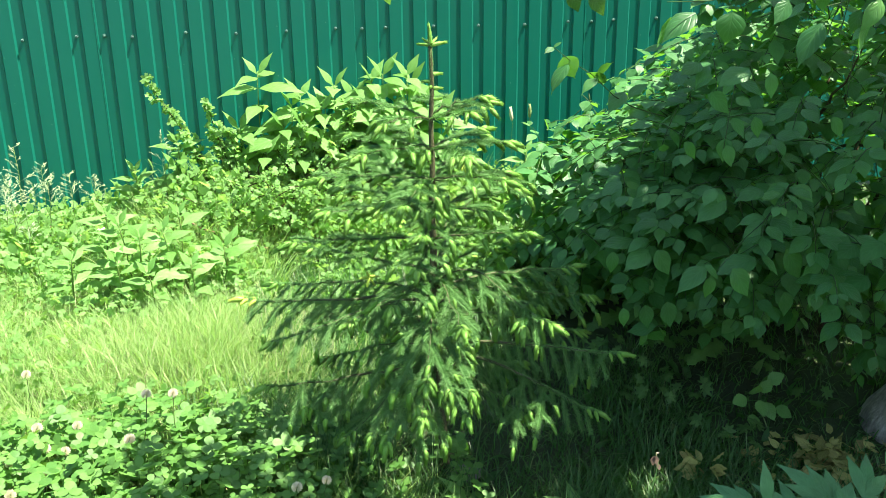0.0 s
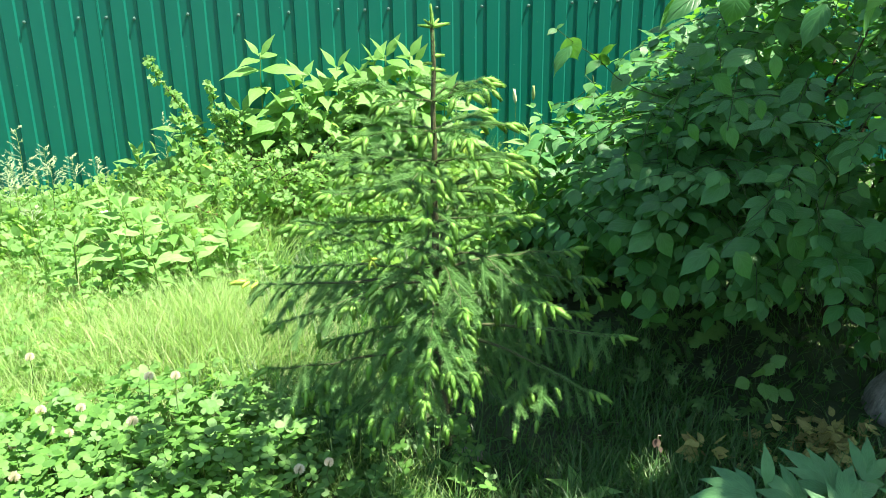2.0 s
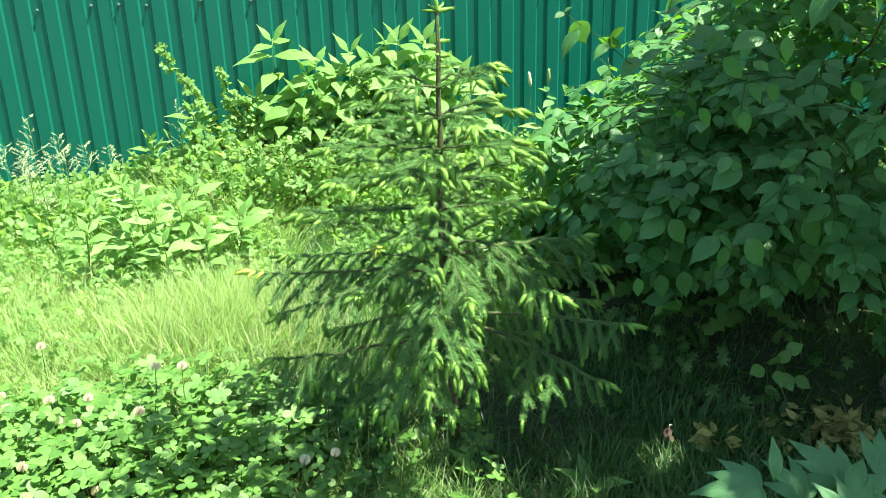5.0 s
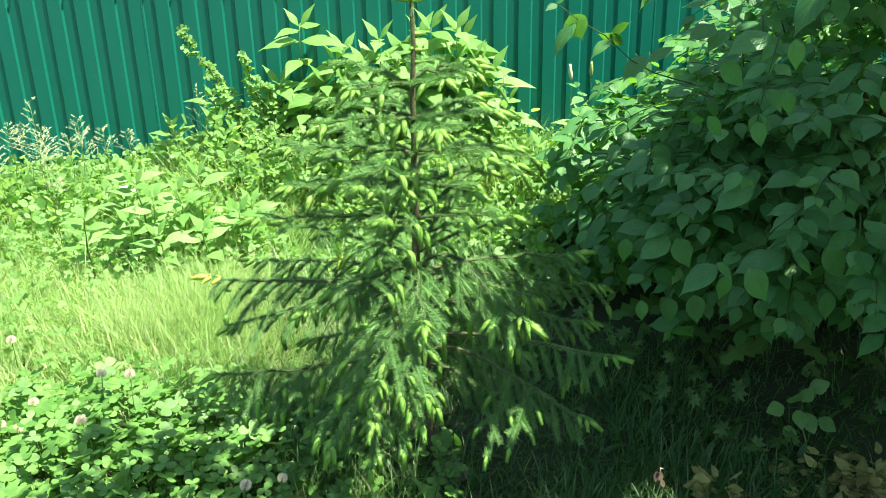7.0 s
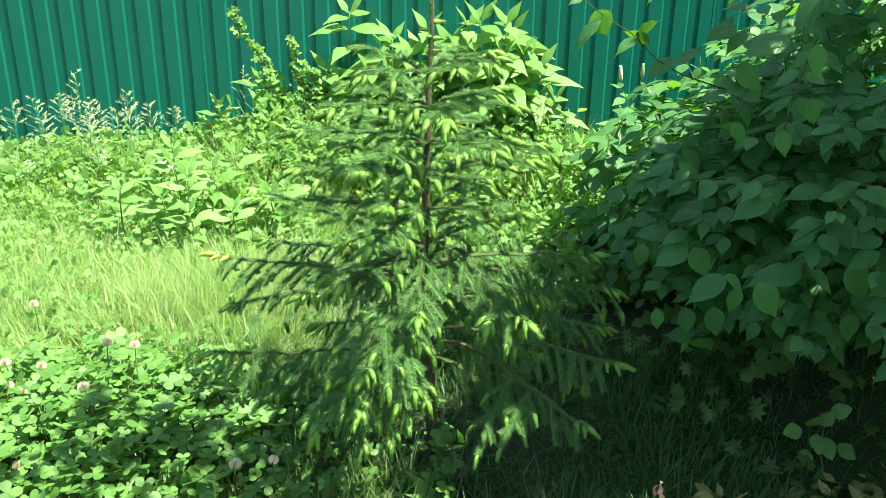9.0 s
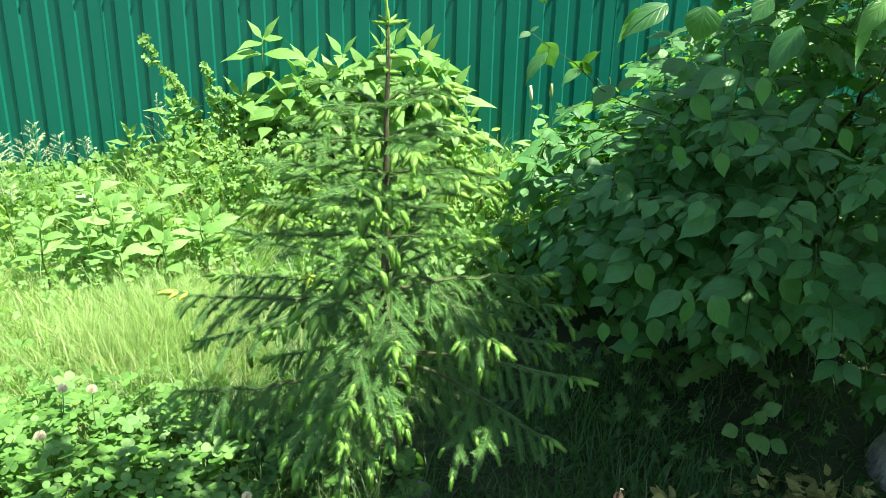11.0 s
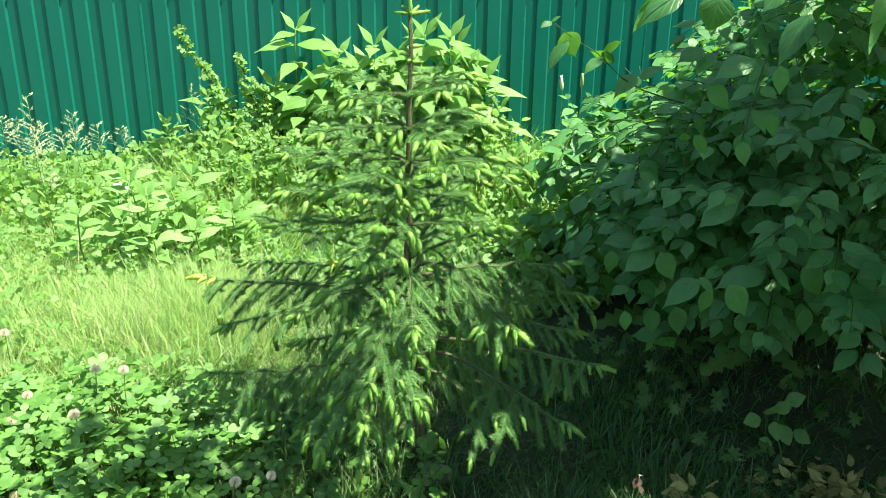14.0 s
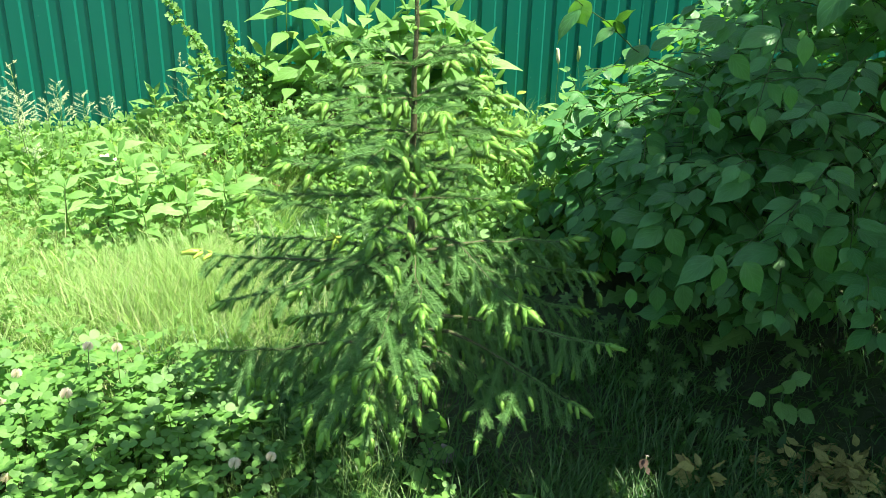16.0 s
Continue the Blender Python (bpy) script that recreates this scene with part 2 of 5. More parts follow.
class Soup:
    """Gathers many small pieces into one mesh; every vertex has its place on its leaf."""

    def __init__(self):
        self.v, self.co, self.quads, self.tris, self.n = [], [], [], [], 0

    def put(self, v, co, quads=None, tris=None):
        self.v.append(v)
        self.co.append(co)
        if quads is not None and len(quads):
            self.quads.append(quads + self.n)
        if tris is not None and len(tris):
            self.tris.append(tris + self.n)
        self.n += len(v)
        return self

    def scatter(self, form, places, rot, size):
        """form: (v, co, quads, tris). rot: one 3x3 a piece, whose columns are its axes."""
        v, co, quads, tris = form
        m, k = len(places), len(v)
        if not m:
            return self
        size = np.asarray(size, float)
        size = size[:, None] * np.ones(3) if size.ndim == 1 else size
        p = np.einsum("mij,mkj->mki", rot, v[None] * size[:, None, :]) + places[:, None, :]
        step = (np.arange(m) * k)[:, None, None]
        return self.put(p.reshape(-1, 3), np.tile(co, (m, 1)),
                        None if quads is None else (quads[None] + step).reshape(-1, 4),
                        None if tris is None else (tris[None] + step).reshape(-1, 3))

    def mesh(self, name, material, smooth=True):
        me = bpy.data.meshes.new(name)
        v = np.concatenate(self.v).astype(np.float32)
        q = np.concatenate(self.quads) if self.quads else np.zeros((0, 4), int)
        t = np.concatenate(self.tris) if self.tris else np.zeros((0, 3), int)
        me.vertices.add(len(v))
        me.vertices.foreach_set("co", v.ravel())
        me.loops.add(q.size + t.size)
        me.loops.foreach_set("vertex_index", np.concatenate((q.ravel(), t.ravel())).astype(np.int32))
        me.polygons.add(len(q) + len(t))
        me.polygons.foreach_set("loop_start", np.concatenate((np.arange(len(q)) * 4, q.size + np.arange(len(t)) * 3)).astype(np.int32))
        me.update(calc_edges=True)
        me.polygons.foreach_set("use_smooth", np.full(len(me.polygons), smooth))
        a = me.attributes.new("leafco", "FLOAT_VECTOR", "POINT")
        a.data.foreach_set("vector", np.concatenate(self.co).astype(np.float32).ravel())
        me.materials.append(material)
        me.update()
        return me


def part(name, shape, material, parent=None, label="", kind=""):
    """One mesh object from a Soup, a bmesh or a ready mesh, under a thing or a part."""
    if isinstance(shape, Soup):
        shape = shape.mesh(name, material)
    elif isinstance(shape, bmesh.types.BMesh):
        me = bpy.data.meshes.new(name)
        shape.to_mesh(me)
        shape.free()
        me.materials.append(material)
        shape = me
    ob = new(name, shape)
    if parent is not None:
        ob.parent = parent
    return tagged(ob, label=label, kind=kind)


def thing(name, place, label, category, group="", kind=""):
    ob = new(name)
    ob.location = place
    ob.empty_display_size = 0.05
    return tagged(ob, label, category, group, kind)


def leaf_form(outline, rows=6, cols=2, width=0.5, droop=0.15, fold=0.2, ripple=0.0, teeth=0.0):
    """A leaf of length 1 along +Y, face up. outline: half widths from stalk to tip."""
    vs, cos = [], []
    for i in range(rows + 1):
        v = i / rows
        h = np.interp(v, np.linspace(0, 1, len(outline)), outline) * width
        if teeth and i % 2:
            h *= 1 - teeth
        for j in range(-cols, cols + 1):
            u = j / cols
            x = u * h
            z = -droop * v * v + fold * abs(x) - fold * 0.9 * x * x / max(h, 1e-3) * abs(u) + ripple * math.sin(v * 19 + j) * abs(u)
            vs.append((x, v * (1 - 0.25 * droop * v), z))
            cos.append((u, v, 0))
    w = 2 * cols + 1
    q = [(i * w + j, i * w + j + 1, (i + 1) * w + j + 1, (i + 1) * w + j) for i in range(rows) for j in range(w - 1)]
    return np.array(vs), np.array(cos), np.array(q), None


def join_forms(forms):
    """Several placed forms as one: [(form, 3x3, offset, size)]."""
    s = Soup()
    for f, r, o, k in forms:
        s.scatter(f, np.array([o], float), np.array([r], float), np.array([k], float))
    return (np.concatenate(s.v), np.concatenate(s.co), np.concatenate(s.quads) if s.quads else None, np.concatenate(s.tris) if s.tris else None)


def rot3(rx=0, ry=0, rz=0):
    return np.array(Euler([radians(a) for a in (rx, ry, rz)]).to_matrix())


def aim(along, face):
    """Axes whose y axis is along, with z as near as may be to face."""
    y = unit(np.asarray(along, float))
    x = unit(np.cross(y, np.asarray(face, float)))
    z = np.cross(x, y)
    return np.stack((x, y, z), axis=-1)


def tube(soup, path, radii, sides=6):
    path = np.asarray(path, float)
    radii = np.broadcast_to(np.asarray(radii, float), (len(path),))
    d = unit(np.gradient(path, axis=0))
    ref = np.where(np.abs(d[:, 2:3]) > 0.9, np.array([[1.0, 0, 0]]), np.array([[0, 0, 1.0]]))
    a = unit(np.cross(d, ref))
    b = np.cross(d, a)
    ang = np.arange(sides) * 2 * np.pi / sides
    ring = np.cos(ang)[None, :, None] * a[:, None] + np.sin(ang)[None, :, None] * b[:, None]
    v = path[:, None] + ring * radii[:, None, None]
    n = len(path)
    i, j = np.meshgrid(np.arange(n - 1), np.arange(sides), indexing="ij")
    k = (j + 1) % sides
    q = np.stack((i * sides + j, i * sides + k, (i + 1) * sides + k, (i + 1) * sides + j), -1).reshape(-1, 4)
    cap = np.array([(0, m + 1, m) for m in range(1, sides - 1)] + [((n - 1) * sides, (n - 1) * sides + m, (n - 1) * sides + m + 1) for m in range(1, sides - 1)])
    soup.put(v.reshape(-1, 3), np.zeros((n * sides, 3)) + 0.5, q, cap)
    return soup


def curve(a, b, sag=0.0, n=8, wobble=0.0, lift=0.0):
    """A path from a to b that sags in the middle (or lifts), with a little unevenness."""
    a, b = np.asarray(a, float), np.asarray(b, float)
    s = np.linspace(0, 1, n)[:, None]
    p = a + (b - a) * s
    p[:, 2] += (-sag * 4 * s * (1 - s) + lift * s * (1 - s) ** 2 * 6)[:, 0]
    if wobble:
        w = RNG.normal(0, wobble, (n, 3))
        w[0] = w[-1] = 0
        p += w
    return p


def smooth(lo, hi, x):
    s = np.clip((np.asarray(x, float) - lo) / (hi - lo), 0, 1)
    return s * s * (3 - 2 * s)


def rise(x, y):
    """Height of the ground."""
    x, y = np.asarray(x, float), np.asarray(y, float)
    return (0.07 * smooth(-0.2, -0.9, x) * smooth(6, 3, np.abs(y)) + 0.012 * np.sin(3.1 * x + 1.7 * y) + 0.01 * np.sin(5.3 * y - 2.2 * x)) * smooth(9, 4, np.hypot(x, y))

# ---- ground ----
xs = np.concatenate(([-900, -200, -60, -20, -9], np.linspace(-5, 5, 101), [9, 20, 60, 200, 900]))
ys = np.concatenate(([-900, -200, -60, -20, -8], np.linspace(-3, 6, 91), [9, 20, 60, 200, 900]))
gx, gy = np.meshgrid(xs, ys)
gv = np.stack((gx, gy, rise(gx, gy)), -1).reshape(-1, 3)
w = len(xs)
gq = np.array([(i * w + j, i * w + j + 1, (i + 1) * w + j + 1, (i + 1) * w + j) for i in range(len(ys) - 1) for j in range(w - 1)])
ground = part("ground", Soup().put(gv, np.zeros_like(gv), gq), M_SOIL, None, "dark garden soil under grass and weeds", "structure")
ground["category"] = "ground"

# ---- fence ----
PITCH, FX, FY = 0.115, -1.055, 3.8
fence = thing("fence", (FX, FY, 0), "tall dark green corrugated metal sheet fence", "fence", kind="structure")


def sheet_form():
    """One ribbed sheet, ten ribs wide, with real thickness."""
    prof = []
    for j in range(10):
        o = j * PITCH
        prof += [(o - 0.0363, -0.0022), (o - 0.0278, 0.0066), (o + 0.0185, 0.0036), (o + 0.0225, -0.0022)]
    prof.append((10 * PITCH - 0.032, -0.0022))
    prof = np.array(prof)
    n = len(prof)
    lev = np.array([0.04, 0.7, 1.4, 2.0])
    front = np.array([(x, y, z) for z in lev for x, y in prof])
    back = front + (0, 0.0012, 0)
    q = [(i * n + j, i * n + j + 1, (i + 1) * n + j + 1, (i + 1) * n + j) for i in range(len(lev) - 1) for j in range(n - 1)]
    k = len(front)
    q += [(k + d, k + c, k + b, k + a) for a, b, c, d in q]
    top = (len(lev) - 1) * n
    q += [(top + j, top + j + 1, k + top + j + 1, k + top + j) for j in range(n - 1)]
    v = np.concatenate((front, back))
    return v, np.zeros_like(v), np.array(q), None


sheet = Soup().put(*sheet_form()).mesh("sheet", M_FENCE, smooth=False)
screw_soup = Soup()
tube(screw_soup, [(0, 0.0, 0), (0, -0.003, 0)], [0.0075, 0.0075], 10)
tube(screw_soup, [(0, -0.003, 0), (0, -0.009, 0)], [0.003, 0.003], 8)
tube(screw_soup, [(0, -0.006, 0), (0, -0.0065, 0), (0, -0.0125, 0), (0, -0.014, 0)], [0.004, 0.0065, 0.006, 0.0035], 6)
screw = screw_soup.mesh("screw", M_WASHER, smooth=False)
tilt = random.Random(3)
for n in range(-3, 5):
    s = part("sheet", sheet, M_FENCE, fence)
    s.location = (n * 1.15, 0.0015 * (n % 2), 0)
    for k in (0, 1, 3, 5, 7, 9):
        b = part("screw", screw, M_WASHER, fence)
        b.location = (n * 1.15 + k * PITCH + tilt.uniform(-0.006, 0.006), 0.005, 0.977 + tilt.uniform(-0.006, 0.006))
        b.rotation_euler = (tilt.uniform(-0.12, 0.12), 0, tilt.uniform(-0.12, 0.12))
rail = Soup()
for z in (0.98, 0.32, 1.65):
    tube(rail, [(-4.2, 0.03, z), (5.6, 0.03, z)], 0.02, 4)
part("rail", rail, M_ZINC, fence, "steel rail behind the sheets")

# ---- spruce ----
TRUNK = np.array([(0.0, 1.555, -0.03), (-0.008, 1.55, 0.25), (-0.025, 1.553, 0.55), (-0.022, 1.57, 0.8), (-0.015, 1.595, 1.05), (-0.014, 1.605, 1.215)])
spruce = thing("spruce", (0, 1.555, 0), "young green spruce with bright new shoots standing in grass", "spruce tree")
SPR = np.array([0, 1.555, 0])


def trunk_at(z):
    return np.array([np.interp(z, TRUNK[:, 2], TRUNK[:, i]) for i in range(2)] + [z])


def spikes(soup, base, way, length, width):
    """Needles: slim three-sided spikes."""
    n = len(base)
    if not n:
        return
    a = unit(np.cross(way, unit(RNG.normal(size=(n, 3)))))
    b = np.cross(way, a)
    w = width
    L = np.asarray(length)[:, None]
    low = base + way * L * 0.12
    v = np.stack((low + a * w, low - 0.5 * a * w + 0.87 * b * w, low - 0.5 * a * w - 0.87 * b * w, base + way * L), 1).reshape(-1, 3)
    t = (np.array([(0, 1, 3), (1, 2, 3), (2, 0, 3)])[None] + (np.arange(n) * 4)[:, None, None]).reshape(-1, 3)
    soup.put(v, np.tile(np.array([(0.5, 0, 0), (0.5, 0, 0), (0.5, 0, 0), (0.5, 1, 0)]), (n, 1)), None, t)


def along_path(path, s):
    """Places and directions at the lengths s along a path."""
    seg = np.linalg.norm(np.diff(path, axis=0), axis=1)
    run = np.concatenate(([0], np.cumsum(seg)))
    p = np.stack([np.interp(s, run, path[:, i]) for i in range(3)], -1)
    d = unit(np.stack([np.interp(s, 0.5 * (run[1:] + run[:-1]), np.diff(path, axis=0)[:, i] / np.maximum(seg, 1e-9)) for i in range(3)], -1))
    return p, d


def length_of(path):
    return float(np.linalg.norm(np.diff(path, axis=0), axis=1).sum())


def needles(soup, path, every=0.0006, length=0.0145, width=0.0009, lean=0.6, flat=0.3):
    """Needles combed to both sides of a twig, leaning towards its tip. flat: 0 for a comb, 1 all round."""
    total = length_of(path)
    n = int(total / every)
    if n < 2:
        return
    s = (np.arange(n) + RNG.uniform(0.2, 0.8, n)) * total / n
    p, d = along_path(path, s)
    across = unit(np.cross(d, unit(np.array([0.05, -0.5, 0.85]) + RNG.normal(0, 0.1, 3))))
    over = np.cross(across, d)
    lie = np.tile((1.0, -1.0, 0.75, -0.75), n // 4 + 1)[:n, None]
    climb = np.where(np.abs(lie) > 0.9, 0.12, 0.75)
    r = across * lie * RNG.uniform(0.9, 1.05, (n, 1)) + over * (climb + RNG.normal(0, flat, (n, 1)))
    way = unit(d * lean * RNG.uniform(0.88, 1.12, (n, 1)) + unit(r))
    taper = 0.75 + 0.25 * np.sin(np.pi * np.clip(s / total, 0.1, 0.8))
    spikes(soup, p, way, length * taper * RNG.uniform(0.9, 1.06, n), width)


def shoot_mesh(curl, mat):
    """A soft new shoot, 1 long along +Y, that droops at the tip; its needles lie forwards and fray its outline."""
    path = np.array([(0, s * (1 - 0.25 * curl * s), -curl * s ** 1.6) for s in np.linspace(0, 1, 8)])
    s = Soup()
    tube(s, path, (0.06, 0.13, 0.16, 0.155, 0.135, 0.105, 0.065, 0.015), 7)
    n = 135
    k = np.linspace(0.0, 0.93, n)
    p, d = along_path(path, k * length_of(path))
    r = RNG.normal(size=(n, 3))
    r = unit(r - d * (r * d).sum(-1, keepdims=True))
    way = unit(r * (0.62 - 0.34 * k)[:, None] + d)
    spikes(s, p + r * 0.05, way, 0.36 * (1 - 0.45 * k) * RNG.uniform(0.75, 1.2, n), 0.026)
    return s.mesh("shoot", mat)


SHOOTS = [shoot_mesh(c, M_SHOOT) for c in (0.1, 0.25, 0.4, 0.55)]
YSHOOT = shoot_mesh(0.2, M_YSHOOT)


def put_shoot(parent, place, way, size, yellow=False, slim=1.1, curl=None):
    ob = part("shoot", YSHOOT if yellow else SHOOTS[RNG.integers(0, 4) if curl is None else curl], None, parent)
    r = aim(np.array([way]), np.array([[0.05, 0.05, 1.0]]))[0]
    ob.matrix_local = Matrix.LocRotScale(Vector(place), Matrix(r.tolist()).to_quaternion(), Vector((size * slim, size, size * slim)))
    return ob


def shoot_group(b, p, d, size, count=3, yellow=False):
    """The end bud and its neighbours, broken open: one ahead, the others to the sides, all nodding."""
    side = unit(np.cross(d, (0.02, 0.01, 1.0)))
    put_shoot(b, p, d + np.array([0, 0, -0.05]), size * RNG.uniform(0.95, 1.15), yellow, curl=RNG.integers(0, 3))
    for g in (1, -1, 1.5, -1.5)[:count - 1]:
        w = unit(d + g * side * RNG.uniform(0.7, 1.2) + np.array([0, 0, -0.12]))
        put_shoot(b, p - d * size * (0.22 if abs(g) == 1 else 0.75), w, size * RNG.uniform(0.7, 0.95), yellow, curl=RNG.integers(1, 3))


def twig(green, shoots, a, b, odds, sag=-0.06, thick=1.0, sub=True, group=1):
    """One side twig from a to b, clothed in needles, with a few twiglets; notes the tips that carry new shoots."""
    L = float(np.linalg.norm(np.asarray(b) - np.asarray(a)))
    path = curve(a, b, sag * L, 6, 0.0006)
    tube(green, path - SPR, np.linspace(0.0013, 0.0008, 6), 4)
    needles(green, path - SPR, 0.0006, 0.0145 * thick, 0.0008, lean=0.75, flat=0.1)
    d = unit(path[-1] - path[-2])
    if RNG.random() < odds:
        shoots.append((path[-1] - SPR, d, group))
    if sub and L > 0.085:
        s = 0.04
        g = RNG.choice((-1, 1))
        while s < L - 0.028:
            p, e = along_path(path, np.array([s]))
            w = unit(e[0] + g * unit(np.cross(e[0], (0.03, 0.15, 1.0))) * RNG.uniform(0.65, 0.95) + np.array([0, 0, -0.12]))
            m = min(0.05, (L - s) * 0.6) * RNG.uniform(0.75, 1.1)
            t2 = curve(p[0], p[0] + w * m, 0, 4)
            tube(green, t2 - SPR, 0.0008, 3)
            needles(green, t2 - SPR, 0.0006, 0.0125 * thick, 0.0008, lean=0.75, flat=0.1)
            if RNG.random() < odds * 0.55:
                shoots.append((t2[-1] - SPR, w, 1))
            g = -g
            s += RNG.uniform(0.03, 0.042)


def bough(z, tip, sag=0.0, lift=0.0, hang=0.35, step=0.026, reach=0.42, odds=0.5, size=0.036, radius=0.0036, yellow=False, start=0.05, longest=0.1, extra=()):
    """One branch from the trunk to tip: wood, side twigs in a flat frond, needles and new shoots.
    hang: how far the twigs turn down; extra: twigs of their own, each from a share of the branch's length to its tip."""
    path = curve(trunk_at(z), tip, sag, 10, 0.0025, lift)
    total = length_of(path)
    wood, green, shoots = Soup(), Soup(), []
    tube(wood, path - SPR, np.linspace(radius, 0.0013, 10), 6)
    needles(green, path - SPR, 0.00045, 0.0125, lean=1.0, flat=0.7)
    s, side = start + RNG.uniform(0, 0.015), RNG.choice((-1, 1))
    while s < total - 0.02:
        p, d = along_path(path, np.array([s]))
        p, d = p[0], d[0]
        flat = unit(np.cross(d, (0, 0, 1.0))) * side
        k = s / total
        L = min(longest, reach * total * (0.55 + 0.75 * k) * (1.05 - k) ** 0.8 * 1.25 + 0.018) * RNG.uniform(0.72, 1.1)
        way = unit(d * RNG.uniform(0.6, 0.85) + flat * RNG.uniform(0.75, 1.0) / (1 + 0.9 * hang) + np.array([0, 0, -hang * RNG.uniform(0.85, 1.15)]))
        twig(green, shoots, p, p + way * L, odds, -0.06 if hang < 1 else 0.02)
        side = -side
        s += step * RNG.uniform(0.8, 1.2) * 1.2
    for f, end, count in extra:
        p, d = along_path(path, np.array([f * total]))
        twig(green, shoots, p[0], np.array(end), 1.0, -0.07, 1.1, True, count)
    b = part("branch", wood, M_BOUGH, spruce)
    part("needles", green.mesh("needles", M_NEEDLE, smooth=False), None, b, kind="stuff")
    shoot_group(b, path[-1] - SPR, unit(path[-1] - path[-2]), size * 1.1, 5 if radius > 0.0035 else 3, yellow)
    for p, d, count in shoots:
        droop = np.array([0, 0, -0.22 if hang < 0.3 else -0.15 if hang < 1 else -0.4])
        if count > 1:
            shoot_group(b, p, unit(d + droop), size, count)
        else:
            put_shoot(b, p, unit(d + droop), size * RNG.uniform(0.85, 1.1))
    return b


wood = Soup()
tz = np.linspace(-0.03, 1.155, 28)
tube(wood, np.array([trunk_at(z) for z in tz]) - SPR + np.stack((0.0015 * np.sin(tz * 31), 0.0015 * np.cos(tz * 27), 0 * tz), -1), np.interp(tz, (-0.03, 0.03, 0.5, 0.95, 1.155), (0.02, 0.0145, 0.0105, 0.0062, 0.0042)), 10)
part("trunk", wood, M_SPRUCEBARK, spruce, "thin scaly brown trunk")
top_needles = Soup()
for z0, z1, e in ((0.62, 0.95, 0.0016), (0.95, 1.15, 0.00035)):
    needles(top_needles, np.array([trunk_at(z) for z in np.linspace(z0, z1, 6)]) - SPR, e, 0.0115, lean=1.1, flat=1.2)
part("trunk_needles", top_needles, M_NEEDLE, spruce, kind="stuff")
crown_top = trunk_at(1.148) - SPR
put_shoot(spruce, crown_top, (-0.03, 0.02, 1.0), 0.05, slim=0.55, curl=0)
for ang, el, L in ((5, 0.22, 0.042), (40, 0.75, 0.03), (178, 0.2, 0.034), (150, 0.9, 0.026), (265, 0.35, 0.03), (95, 0.4, 0.03)):
    a = radians(ang)
    put_shoot(spruce, crown_top, (math.cos(a), math.sin(a), el), L, slim=0.72, curl=0)
for z, ang, L in ((1.078, 15, 0.03), (1.062, 170, 0.024), (1.045, 350, 0.028), (1.02, 0, 0.026), (1.05, 250, 0.024), (1.01, 110, 0.026)):
    a = radians(ang)
    put_shoot(spruce, trunk_at(z) - SPR, (math.cos(a), math.sin(a), 0.35), L, curl=1)

# two tufts of yellow shoots
for place, ways in (((0.035, 1.49, 0.885), ((-0.6, -0.3, 0.3), (0.2, -0.5, 0.6), (0.7, -0.3, 0.1), (0.3, -0.4, -0.6), (-0.1, -0.5, -0.2))), ((-0.195, 1.5, 0.612), ((-0.7, -0.2, 0.1), (-0.2, -0.4, 0.7), (0.6, -0.3, 0.2), (-0.3, -0.5, -0.6), (0.4, -0.4, -0.5)))):
    for w in ways:
        put_shoot(spruce, np.array(place) - SPR, w, 0.026, True, 0.85)

# lower branches that reach to the right side, with curtains of hanging twigs
bough(0.37, (0.385, 1.305, 0.432), 0.0, 0.03, 3.0, 0.024, 0.4, 0.12, 0.031, 0.0052, start=0.12, longest=0.1, extra=((0.93, (0.327, 1.344, 0.355), 3), (0.8, (0.285, 1.36, 0.335), 1)))
bough(0.34, (0.328, 1.289, 0.288), 0.0, 0.05, 2.2, 0.026, 0.4, 0.12, 0.031, 0.0052, start=0.1, longest=0.1, extra=((0.68, (0.14, 1.2, 0.295), 1), (0.55, (0.095, 1.225, 0.26), 1)))
bough(0.54, (0.185, 1.235, 0.56), 0.0, 0.09, 0.8, 0.026, 0.4, 0.4, 0.036, extra=((0.8, (0.105, 1.2, 0.575), 3), (0.78, (0.16, 1.24, 0.505), 1)))
bough(0.545, (0.37, 1.62, 0.545), 0.0, 0.02, 0.7, 0.026, 0.4, 0.35, 0.036, 0.0048, extra=((0.9, (0.346, 1.6, 0.5), 1),))
bough(0.50, (0.431, 1.626, 0.45), 0.0, 0.05, 1.0, 0.026, 0.36, 0.35, 0.036)
bough(0.44, (0.426, 1.673, 0.325), 0.0, 0.05, 1.0, 0.026, 0.36, 0.3, 0.034)
bough(0.53, (0.241, 1.494, 0.49), 0.0, 0.03, 0.8, 0.026, 0.36, 0.35)
bough(0.42, (0.32, 1.82, 0.36), 0.0, 0.04, 1.2, 0.026, 0.36, 0.15)
bough(0.30, (0.27, 1.72, 0.22), 0.0, 0.04, 1.0, 0.026, 0.36, 0.1)
bough(0.30, (0.2, 1.45, 0.2), 0.0, 0.04, 1.4, 0.026, 0.36, 0.15)
